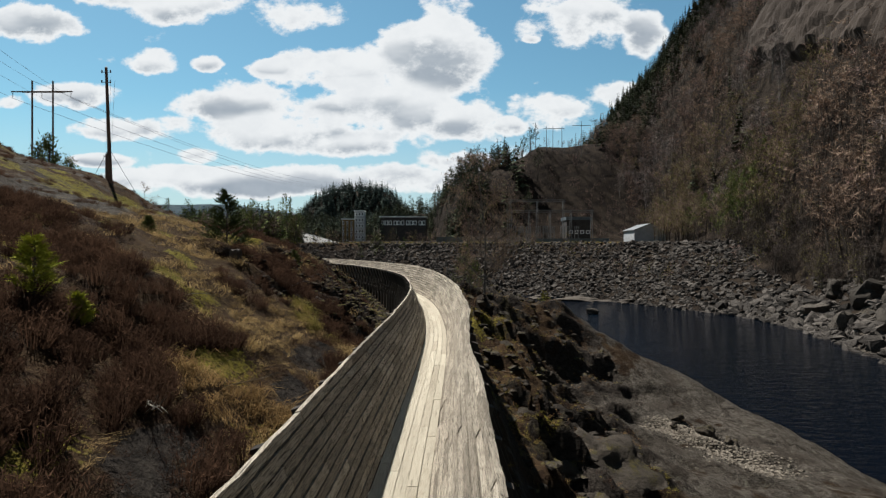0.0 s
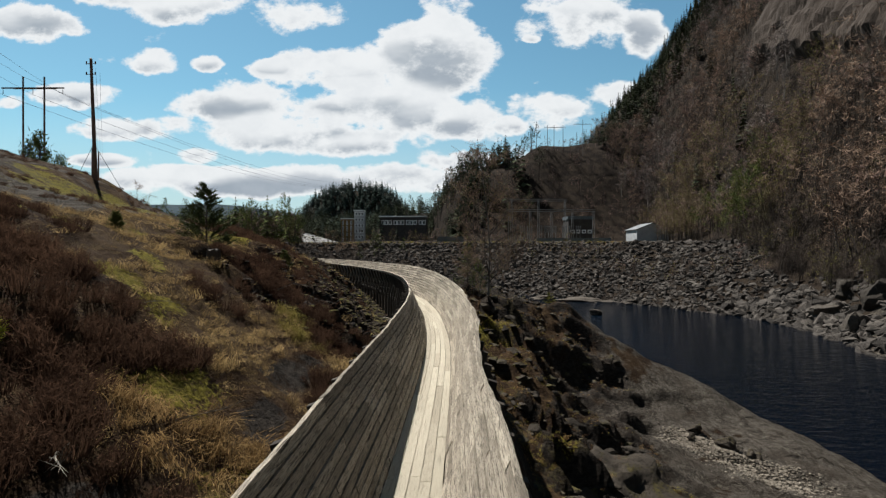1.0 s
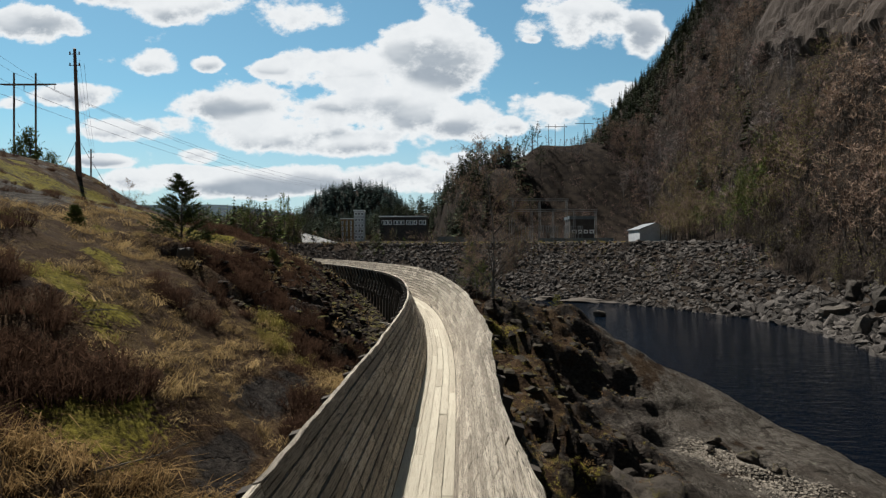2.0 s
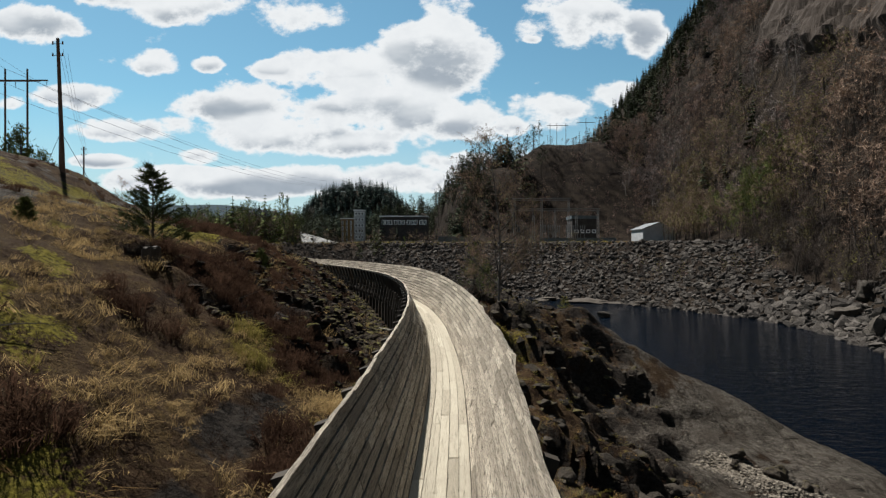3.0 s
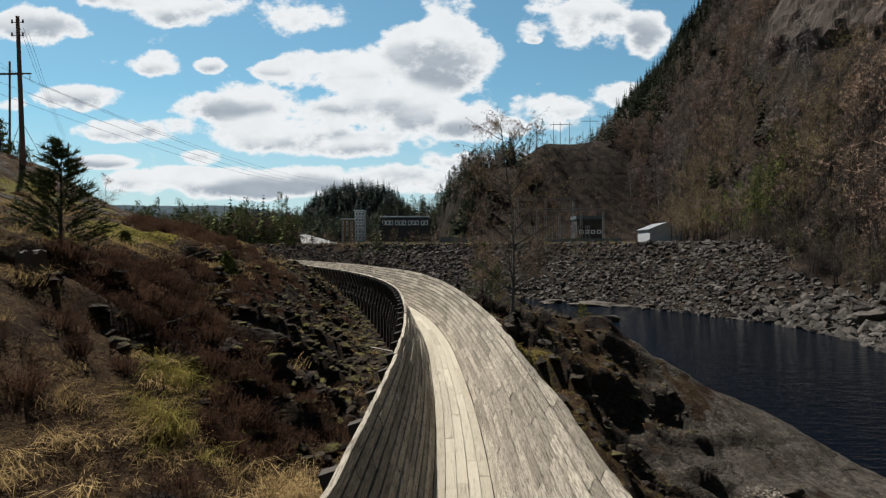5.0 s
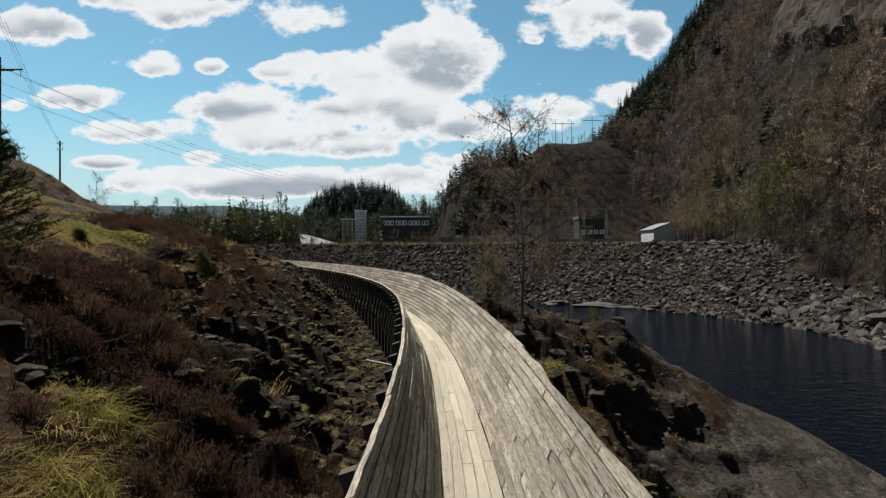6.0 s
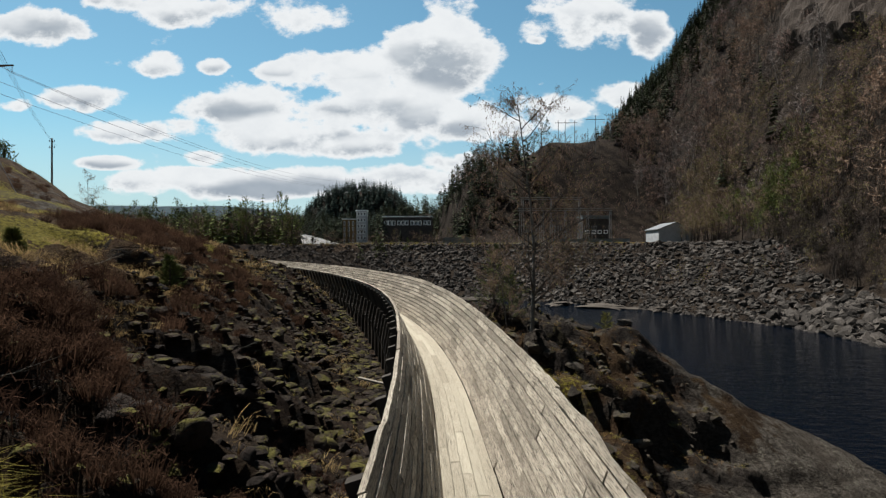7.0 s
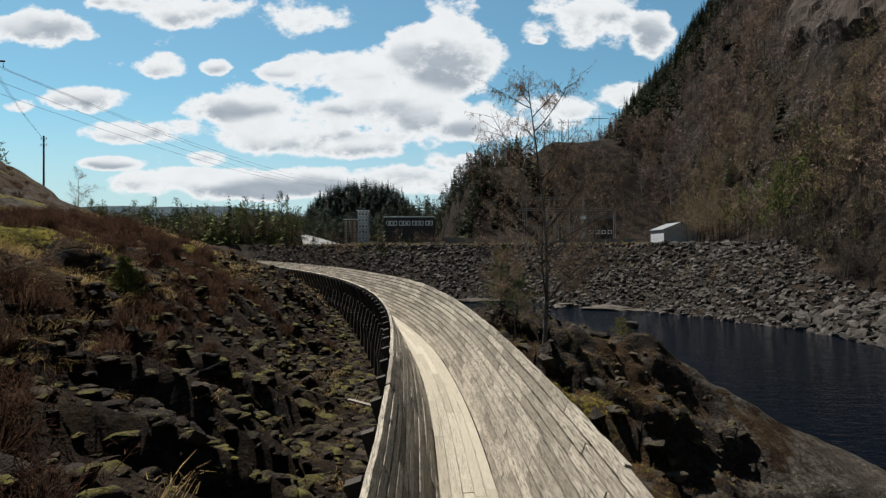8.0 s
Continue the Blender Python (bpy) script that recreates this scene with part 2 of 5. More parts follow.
def step(a, b, v):
    t = np.clip((v - a) / (b - a), 0, 1)
    return t * t * (3 - 2 * t)


_rng = np.random.default_rng(5)
_LAT = _rng.random((256, 256))


def bumps(x, y, size, octaves=4):
    """Smooth uneven heights, about -1 to 1, of the given size in metres."""
    total, amp = 0.0, 1.0
    for k in range(octaves):
        a, b = x / size + 17.3 * k, y / size + 5.1 * k
        i, j = np.floor(a).astype(int), np.floor(b).astype(int)
        f, g = a - i, b - j
        f, g = f * f * (3 - 2 * f), g * g * (3 - 2 * g)
        v = (_LAT[i % 256, j % 256] * (1 - f) + _LAT[(i + 1) % 256, j % 256] * f) * (1 - g) \
            + (_LAT[i % 256, (j + 1) % 256] * (1 - f) + _LAT[(i + 1) % 256, (j + 1) % 256] * f) * g
        total = total + amp * (v * 2 - 1)
        amp, size = amp * 0.5, size * 0.5
    return total


def stations(u, y, tables):
    """Heights between cross-sections that stand at given distances along the valley."""
    z = np.interp(u, *tables[0][1])
    for (y0, _), (y1, t1) in zip(tables, tables[1:]):
        w = step(y0, y1, y)
        z = z * (1 - w) + np.interp(u, *t1) * w
    return z


LEFT = [
    (34, ([0, 2, 3.5, 5, 6.5, 8, 11, 13, 20, 24, 30, 38, 47, 60, 80, 120, 300], [10.3, 10.5, 11, 12, 12.7, 14.1, 15.3, 16.1, 17.6, 18.6, 20.9, 24.5, 29.5, 32.5, 35.5, 40, 46])),
    (42, ([0, 2, 3.5, 5, 7, 9, 12, 16, 20, 24, 30, 38, 47, 60, 80, 120, 300], [9.6, 9.6, 10.2, 11.4, 13.2, 14.8, 15.8, 16.5, 17.5, 18.5, 21.4, 24.7, 29.5, 32.5, 35.5, 40, 46])),
    (60, ([0, 1.5, 3, 5, 8, 12, 15, 17, 21, 24, 28, 38, 47, 60, 80, 120, 300], [10.6, 11.0, 12.3, 13.5, 14.7, 15.8, 16.6, 17.2, 18.7, 20.0, 22.6, 25.0, 29.5, 32.5, 35.5, 40, 46])),
]
RIGHT = [
    (24, ([0, 2.0, 3.0, 4.6, 7, 10, 14, 18, 24, 27, 30, 40], [10.3, 10.0, 7.9, 6.7, 5.0, 3.7, 2.4, 1.6, 1.5, .8, -1.3, -5])),
    (43, ([0, 3, 6.6, 8.0, 11, 14, 18, 23, 29, 32, 42], [10.3, 10.7, 10.4, 6.3, 4.2, 2.6, 1.9, 1.7, 1.0, -1.0, -5])),
    (54, ([0, 4, 8, 12.4, 16, 19, 22, 24.5, 28, 31, 35, 44], [10.4, 10.8, 11, 10.7, 9.6, 8.1, 6.3, 4.8, 3.4, 1, -1.8, -5])),
    (64, ([0, 4, 8, 14, 20, 24, 30, 40], [10.4, 9.4, 7.2, 4, 1, -1, -3, -5])),
    (85, ([0, 3, 8, 12, 18, 30], [10.2, 8, 3, -1, -3.5, -5])),
]
# the far bank's water edge, from the right of the first view round to the far left
SHORE = [(44, -120), (50, 20), (55, 50), (60, 70), (64, 85), (70, 108), (68, 128), (61, 140), (49, 165), (25, 185), (0, 194), (-60, 197), (-500, 205)]


def bank_reach(x, y):
    """How far a place lies inland of the far bank's water edge."""
    best, sign = np.full(np.shape(x), 1e9), np.ones(np.shape(x))
    for (ax, ay), (bx, by) in zip(SHORE, SHORE[1:]):
        dx, dy = bx - ax, by - ay
        t = np.clip(((x - ax) * dx + (y - ay) * dy) / (dx * dx + dy * dy), 0, 1)
        d = np.hypot(x - ax - t * dx, y - ay - t * dy)
        cross = dx * (y - ay) - dy * (x - ax)
        sign = np.where(d < best, np.where(cross < 0, 1.0, -1.0), sign)
        best = np.minimum(best, d)
    return best * sign


def height(x, y):
    x, y = np.asarray(x, float), np.asarray(y, float)
    u = x - flume_x(np.minimum(y, 112.0))
    left, right = stations(-u, y, LEFT), stations(u, y, RIGHT)
    # the hill on the flume's side ends in a nose
    end = 60 + np.maximum(0, -x - 32) * 1.3
    left = left - step(0, 22, y - end) * (left - 12.5) * step(5, 14, -u)
    z = np.where(u < 0, left, right)
    # far bank of broken stone, with the flat ground behind it
    reach = bank_reach(x, y)
    far = np.interp(reach, [-30, -4, 0, 4, 36, 40, 60], [-5, -2.5, -0.6, 1.0, 17.0, 17.6, 18.0])
    near_bank = step(150, 90, y)
    far = np.where(y < 150, far * (1 - near_bank) + np.interp(reach, [-30, -4, 0, 6, 12, 40, 60], [-5, -2.5, -.6, 2.5, 5, 14, 18]) * near_bank, far)
    w = step(84, 150, y + np.clip(x - 20, 0, 60) * 1.2)
    z = np.where(x > 36, far, z * (1 - w) + far * w)
    # mountain side
    foot = np.interp(y, [-200, 20, 60, 90, 130, 180, 900], [52, 56, 66, 74, 84, 95, 97])
    d = np.maximum(0, x - foot)
    mount = np.interp(d, [0, 6, 12, 46, 150, 330, 2000], [0, 6, 18, 92, 232, 380, 420])
    mount = mount * (1 - 0.85 * step(470, 900, y))
    # knoll with the power lines and its wooded flank
    top = np.interp(x, [-260, -120, -60, -10, 20, 60, 80, 130], [6, 9, 15, 29, 42, 58, 60, 62])
    later = 125 * step(14, -14, x)
    knoll = top * step(262, 345, y - later + bumps(x, y, 40, 2) * 6) * (1 - 0.7 * step(520, 800, y))
    dome = 70 * np.exp(-np.abs((x + 112) / 72) ** 5) * step(600, 700, y) * (1 - step(800, 1100, y))
    ridge = (70 + 150 * step(-200, -900, x)) * step(1500, 2600, y) * (0.8 + 0.2 * bumps(x, y, 600, 3))
    terrace = knoll / 9.0 + 0.08 * bumps(x, y, 30, 2)
    knoll = knoll + 1.8 * (step(0.0, 0.45, terrace - np.floor(terrace)) - (terrace - np.floor(terrace))) * step(4, 10, knoll) * step(8, 30, x) * step(420, 360, y)
    rise = np.maximum(mount, knoll)
    rise = np.maximum(np.maximum(rise, dome), ridge)
    return z + rise


def ledges(x, y, size, tall, turn, rise=0.28):
    """Uneven steps: a steep rise, then a long slope down behind it."""
    v = (y + turn * x + size * 0.55 * bumps(x + 31, y + 7, size * 1.3, 3)) / size
    f = v - np.floor(v)
    part_up = np.where(f < rise, step(0, rise, f), 1 - (f - rise) / (1 - rise))
    return tall * (part_up - 0.5) * np.clip(0.75 + 0.8 * bumps(x + 70, y, size * 1.5, 2), 0.1, 1.4)


def rough(x, y):
    """Height with ledges and bumps."""
    z = height(x, y)
    u = x - flume_x(np.minimum(y, 112.0))
    away = step(1.5, 4.0, np.abs(u))
    near = step(110, 80, y)
    z = z + near * away * np.where(u < 0, 0.30, 0.22) * bumps(x, y, 3.2, 5)
    # crags on the river side: tilted slabs whose broken ends face down the valley, worn smooth lower down
    end = np.interp(y, [28, 39, 44, 60], [14, 14.5, 20, 20])
    crag = near * step(2.4, 4.0, u) * step(end + 2, end - 3, u) * step(8, 13, y) * step(66, 58, y)
    z = z + crag * (ledges(x + 4, y + 2.0, 8.5, 3.0, 0.5, 0.16) * step(3.2, 6.0, u) * step(54, 47, y) + ledges(x + 13, y, 3.4, 1.0, 0.3, 0.2) + ledges(x, y + 6, 1.5, 0.32, 0.9, 0.25))
    z = z + crag * (0.34 * bumps(x + 9, y, 1.3, 3) + 0.4 * np.abs(bumps(x * 0.8 + y * 0.6, y * 0.8 - x * 0.6, 4.0, 4)))
    z = z + near * step(5, 7.5, u) * step(end + 1, end - 2, u) * step(36, 41, y) * step(50, 46.5, y) * ledges(x + 2, y + 1.5, 5.2, 2.2, 0.75, 0.18)
    low = near * step(11, 14, u) * step(34, 26, u) * step(12, 20, y) * step(68, 60, y)
    z = z + low * (ledges(x * 0.6 + 3, y + 3, 6.0, 0.40, 0.9, 0.18) * step(26, 20, u) + 0.10 * bumps(x, y, 1.2, 4) + 0.35 * bumps(x, y * 0.4, 4.5, 3))
    z = z + near * step(-2.2, -3.6, u) * step(-13, -9.5, u) * step(21.5, 25, y) * step(60, 50, y) * ledges(x, y, 2.3, 0.75, -0.3)
    far = np.clip((x - 85) / 60, 0, 1) * 5 + step(262, 330, y) * 3
    return z + far * bumps(x, y, 22, 4)


# what grows where on the slope beside the flume: centre and half sizes in plan
HEATHS = [(-6.9, 7.0, 2.2, 1.7), (-9.8, 14.6, 2.6, 2.0), (-7.4, 13.4, 1.5, 1.6), (-7.2, 9.8, 2.4, 2.0), (-15, 19.5, 3.5, 2.0), (-7.5, 20.4, 1.1, .8), (-8.1, 25.6, 1.4, 1.5), (-7.3, 22.2, 1.0, .8),
          (-4.5, 23.6, .9, 1.6), (-8.4, 27.2, 1.4, 1.4), (-11.2, 40.8, 3.0, 4.0), (-8.0, 34.5, 1.5, 2.0), (-13.6, 42.6, 4.0, 3.0), (-8.0, 30.7, 1.2, 1.2)]
STRAWS = [(-12.4, 24.4, 2.4, 3.0), (-8.9, 18.6, 1.7, 1.5), (-6.6, 18.4, 1.3, 1.6), (-7.7, 29.4, .7, .6), (-5.0, 12.8, 1.1, 1.6), (-6.1, 16.2, 1.5, 1.1), (-9.4, 22.4, 1.5, 1.1), (-6.2, 21.3, .9, .6),
          (-5.1, 21.4, .7, .6), (-5.9, 23.0, .7, .4), (-3.1, 21.5, .5, .6), (-13, 30, 2.0, 4.0), (-8.3, 40.4, 1.2, 1.4)]
BARES = [(-4.6, 9.0, 1.1, 2.2), (-4.0, 14.7, .5, 1.0), (-4.4, 18.2, .6, 1.5), (-4.2, 19.6, .6, .7), (-20, 27, 5.0, 2.5), (-24, 34, 4.0, 2.2), (-19.5, 31.5, 3.0, 1.6)]
MOSSES = [(-13.4, 34.5, 1.7, 2.0), (-11.7, 32.4, 1.1, 1.5), (-25, 42.5, 6.0, 3.5), (-9.8, 20.4, .7, .5), (-8.8, 16.9, .8, .8), (-11.0, 14.0, .7, .6), (-28, 47, 5.0, 4.0), (-5.1, 21.4, .5, .5), (-12.5, 20.5, .8, .6), (-7.5, 17.6, .6, .9)]


def blobs(x, y, rows):
    total = 0.0
    for cx, cy, rx, ry in rows:
        total = np.maximum(total, np.exp(-((x - cx) / rx) ** 2 - ((y - cy) / ry) ** 2))
    return total


def cover(x, y):
    """Heather, straw, bare rock and moss on the hillside, each about 0 to 1."""
    d = flume_x(np.minimum(y, 112.0)) - x
    h = 1.3 * blobs(x, y, HEATHS) - 1.3 * blobs(x, y, STRAWS) + 0.36 * bumps(x * 0.9 + 3, y * 0.8 + 50, 2.6, 4) - 0.10 * step(24, 28, y) * step(8, 6, d) - 0.35 * step(13, 16, d)
    bare = 1.3 * blobs(x, y, BARES) + 0.30 * bumps(x + 60, y * 1.2, 2.2, 4) - 0.12 + 0.62 * step(14, 18, d)
    moss = 1.2 * blobs(x, y, MOSSES) + 0.80 * bumps(x + 40, y, 1.8, 4) - 0.12 + 0.12 * step(15, 20, d)
    return h, -h, np.clip(bare, 0, 1), np.clip(moss, 0, 1)


def spread(lo, a, b, hi, fine, grow):
    """Grid lines that are fine between a and b and widen outside."""
    mid = list(np.arange(a, b + fine / 2, fine))
    lower, d, v = [], fine, a
    while v > lo:
        d *= grow
        v -= d
        lower.append(v)
    upper, d, v = [], fine, b
    while v < hi:
        d = min(d * grow, 90)
        v += d
        upper.append(v)
    return np.array(lower[::-1] + mid + upper)


def mesh_from(name, verts, faces, mats=(), smooth=True):
    me = bpy.data.meshes.new(name)
    me.from_pydata([tuple(v) for v in verts], [], [tuple(f) for f in faces])
    for m in mats:
        me.materials.append(m)
    if smooth:
        me.polygons.foreach_set("use_smooth", [True] * len(me.polygons))
    me.update()
    return me


def fast_mesh(name, verts, faces, mats=(), smooth=False):
    """A mesh from arrays: faces all have the same number of corners."""
    verts, faces = np.asarray(verts, np.float32), np.asarray(faces, np.int32)
    me = bpy.data.meshes.new(name)
    me.vertices.add(len(verts))
    me.vertices.foreach_set("co", verts.ravel())
    k = faces.shape[1]
    me.loops.add(faces.size)
    me.loops.foreach_set("vertex_index", faces.ravel())
    me.polygons.add(len(faces))
    me.polygons.foreach_set("loop_start", np.arange(0, faces.size, k, dtype=np.int32))
    me.update(calc_edges=True)
    me.polygons.foreach_set("use_smooth", np.full(len(faces), smooth))
    for m in mats:
        me.materials.append(m)
    return me


def cliff_face(x, y):
    """Where the mountain shows bare rock."""
    z = height(x, y) + 5 * bumps(x, y, 30, 3)
    y = y + 8 * bumps(x + 50, y, 25, 3)
    return step(0, 7, z - 61 - .35 * (y - 144)) * step(122, 134, y) * step(258, 246, y) * step(185, 165, z)


def build_ground():
    xs = spread(-2600, -17, 31, 1800, 0.25, 1.065)
    ys = spread(-120, 2, 62, 3600, 0.27, 1.045)
    gx, gy = np.meshgrid(xs, ys)
    gz = rough(gx, gy)
    nx, ny = len(xs), len(ys)
    i = np.arange(nx * ny).reshape(ny, nx)
    faces = np.stack([i[:-1, :-1], i[:-1, 1:], i[1:, 1:], i[1:, :-1]], -1).reshape(-1, 4)
    me = fast_mesh("ground", np.stack([gx, gy, gz], -1).reshape(-1, 3), faces, [M_GROUND], True)
    u = gx - flume_x(np.minimum(gy, 112.0))
    dzx, dzy = np.gradient(gz, xs, axis=1), np.gradient(gz, ys, axis=0)
    steep = np.hypot(dzx, dzy)
    patch = bumps(gx, gy, 5.0, 3)
    rock = np.where(u > 0.5, 0.62 + 0.3 * step(0.6, 1.4, steep) - 0.25 * step(4, 10, gz), 0.10 + 0.75 * step(0.85, 1.4, steep) + 0.10 * patch)
    rock = np.where(gy > 100, np.where(gx > 85, 0.1 + 0.3 * cliff_face(gx, gy), 0.05), rock)
    rock = np.where((u > 1.0) & (gy < 100) & (gx < 40), 0.44 + 0.35 * step(5.0, 2.6, gz) + 0.30 * step(0.9, 1.6, steep) + 0.35 * patch, rock)
    heather, straw, bare, green = cover(gx, gy)
    slope = (u < -1) & (gy < 90)
    rock = np.where(slope, np.maximum(bare * 0.85, 0.10 + 0.5 * step(1.0, 1.5, steep)), rock)
    flat = step(0.95, 0.45, steep)
    moss = np.where(slope, green, 0.35 * np.clip(bumps(gx + 40, gy, 4.0, 3), 0, 1))
    moss = moss + 0.55 * (u > 2) * step(5.5, 7.5, gz) * (gy < 70) * np.clip(bumps(gx, gy + 11, 3.0, 3) + 0.2, 0, 1)
    stony = (u < -1) & (u > -7.5) & (gy > 24) & (gy < 60)
    moss = moss * np.where(stony, 0.35, 1.0) * step(18, 8, u) * step(130, 100, gy) + 0.5 * (bank_reach(gx, gy) > 38) * (gy < 245) * (gx < 80)
    # litter in woods and scree; right of the flume it paints in shade
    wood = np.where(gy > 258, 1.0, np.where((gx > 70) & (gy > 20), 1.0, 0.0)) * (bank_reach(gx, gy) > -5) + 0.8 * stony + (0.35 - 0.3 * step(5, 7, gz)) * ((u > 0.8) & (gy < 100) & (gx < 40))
    # embankment ground fully dark: shade between the stone blocks, put into the colour
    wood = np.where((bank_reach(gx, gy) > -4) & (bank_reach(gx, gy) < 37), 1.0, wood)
    for key, values in (("rock", rock), ("moss", moss), ("wood", wood), ("hazed_canopy", step(700, 1000, gy)),
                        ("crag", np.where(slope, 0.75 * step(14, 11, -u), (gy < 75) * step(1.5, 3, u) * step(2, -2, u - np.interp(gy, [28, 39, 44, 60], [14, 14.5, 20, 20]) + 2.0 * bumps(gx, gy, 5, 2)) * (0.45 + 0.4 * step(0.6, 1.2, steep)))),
                        ("straw", np.where(slope, step(0.0, 0.4, straw) * step(17, 14, -u) * ~stony, flat * (u > 1.5) * (gy < 75) * step(4.5, 6.5, gz) * step(-0.1, 0.5, bumps(gx + 3, gy, 2.5, 3))))):
        a = me.attributes.new(key, "FLOAT", "POINT")
        a.data.foreach_set("value", np.clip(values, 0, 1).astype(np.float32).ravel())
    return tagged(new("ground", me), "rocky hillside of heather, dry grass, moss and bare stone", "ground", kind="structure")


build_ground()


def build_water():
    me = mesh_from("water", [(-120, 10, WATER_Z), (160, 10, WATER_Z), (160, 230, WATER_Z), (-120, 230, WATER_Z)], [(0, 1, 2, 3)], [water_material()])
    return tagged(new("water", me), "dark rippled river water below the rocks", "water", kind="structure")


build_water()


# ---- the log flume ----
def section(y):
    """Cross-section of the flume at y: offset to the right and height of left rim, floor edges and right rim."""
    shift = float(np.interp(y, [8, 20, 27, 31, 37], [-.13, 0, .05, .15, .22]))
    raised = float(np.interp(y, [22, 45], [0, .38]))
    return [(-1.05, 13.25), (shift - .42, FLOOR_Z), (shift + .42, FLOOR_Z), (1.06 + raised * .2, 13.25 + raised)]


def right_top(y):
    """Share of the right wall's height that still stands."""
    return 1 - float(np.interp(y, [4, 8.0, 10.5, 12.5, 14.3, 15.7, 16.1, 19, 20, 22.5, 23], [.08, .08, .15, .205, .14, .11, .02, .01, .035, .035, 0]))


def flume_point(y, off, z):
    s = float(np.interp(y, _yy, _slope))
    k = 1 / math.hypot(1, s)
    return Vector((float(flume_x(y)) + off * k, y - off * s * k, z))


def board(name, y0, y1, side, a, b, thick, mat, parent, jitter=0.0, smooth=False):
    """One board of the flume's lining, from y0 to y1, between the fractions a and b of a side (0 left wall, 1 floor, 2 right wall)."""
    rim = a < .03 and side == 0 or b > .75 and side == 2
    count = max(2, int((y1 - y0) / (0.28 if rim else 0.9)) + 1)
    verts, faces, uvs = [], [], []
    for i in range(count):
        y = y0 + (y1 - y0) * i / (count - 1)
        pts = section(y)
        (o0, z0), (o1, z1) = pts[side], pts[side + 1]
        nx, nz = -(z1 - z0), (o1 - o0)
        ln = math.hypot(nx, nz)
        nx, nz = nx / ln, nz / ln
        worn = 0.008 * noise.noise((y * 2.1, side * 9.0, 0.3)) + 0.010 * noise.noise((y * 7.0, side * 5.0, 2.0)) if rim else 0.0
        fa, fb = (a + worn, b) if side == 0 else (a, b + worn)
        if side == 2:
            fb = min(fb, right_top(y) + 2 * worn)
            fa = min(fa, fb - 0.012)
        for f, h in ((fa, 0.0), (fb, 0.0), (fb, -1.0), (fa, -1.0)):
            o, z = o0 + (o1 - o0) * f, z0 + (z1 - z0) * f
            d = jitter + (worn * 0.8 if h == 0 else -thick)
            verts.append(flume_point(y, o + nx * d, z + nz * d))
            uvs.append((y, f * 1.8 + (0.1 if h else 0)))
    for i in range(count - 1):
        for k in range(4):
            p, q = i * 4 + k, i * 4 + (k + 1) % 4
            faces.append((p, q, q + 4, p + 4))
    faces += [(3, 2, 1, 0), tuple(4 * (count - 1) + k for k in range(4))]
    me = mesh_from(name, verts, faces, [mat], False)
    layer = me.uv_layers.new(name="grain")
    for loop in me.loops:
        layer.data[loop.index].uv = uvs[loop.vertex_index]
    ob = new(name, me)
    ob.parent = parent
    return ob


def build_flume():
    flume = tagged(new("log_flume"), "long curved timber log flume of weathered grey planks", "log flume")
    rnd = random.Random(3)
    for side, name, rows, length, mat in ((0, "left_wall", 12, 2.2, M_WALL), (1, "floor_boards", 5, 3.2, M_FLOOR), (2, "right_wall", 12, 1.7, M_WALL)):
        wall = new(name)
        wall.parent = flume
        rest = []
        for r in range(rows):
            y = -6 - rnd.random() * length
            while y < 108:
                y1 = y + length * rnd.uniform(0.6, 1.4)
                gap = (0.005, 0.003, 0.0065)[side]
                a, b = r / rows + gap + rnd.uniform(0, .004), (r + 1) / rows - gap - rnd.uniform(0, .005)
                # the top boards are worn down unevenly
                if side == 0 and r == 0:
                    a += rnd.uniform(-.008, .008)
                if side == 2 and r == rows - 1:
                    b += rnd.uniform(-.006, .01)
                ob = board("plank", y, y1 - 0.015, side, a, b, 0.07, M_NEWBOARD if side == 1 and (rnd.random() < .3 or r < 2 and y < 14) else mat, wall, rnd.uniform(-0.014, 0.014) * (0.6, 0.4, 0.7)[side])
                if y1 < 4 or y > (58 if side != 2 else 50):
                    rest.append(ob)
                y = y1
        # the boards far along the flume in one mesh
        bm = bmesh.new()
        for ob in rest:
            bm.from_mesh(ob.data)
            old = ob.data
            bpy.data.objects.remove(ob)
            bpy.data.meshes.remove(old)
        me = bpy.data.meshes.new("far_planks")
        bm.to_mesh(me)
        bm.free()
        me.materials.append(mat)
        far = new("far_planks", me)
        far.parent = wall
        tagged(far, kind="stuff")
    return flume


FLUME = build_flume()


# ---- poles ----
def tube(bm, p, q, r0, r1, sides=10):
    p, q = Vector(p), Vector(q)
    m = (q - p).to_track_quat("Z", "Y").to_matrix()
    rings = []
    for c, r in ((p, r0), (q, r1)):
        rings.append([bm.verts.new(c + m @ Vector((math.cos(2 * math.pi * k / sides) * r, math.sin(2 * math.pi * k / sides) * r, 0))) for k in range(sides)])
    for k in range(sides):
        bm.faces.new((rings[0][k], rings[0][(k + 1) % sides], rings[1][(k + 1) % sides], rings[1][k]))
    bm.faces.new(rings[0][::-1])
    bm.faces.new(rings[1])


def part(name, bm, mat, parent, label=""):
    me = bpy.data.meshes.new(name)
    bm.to_mesh(me)
    bm.free()
    me.materials.append(mat)
    ob = new(name, me)
    ob.parent = parent
    return tagged(ob, label)


def ground_z(x, y):
    return float(rough(np.array([x]), np.array([y]))[0])


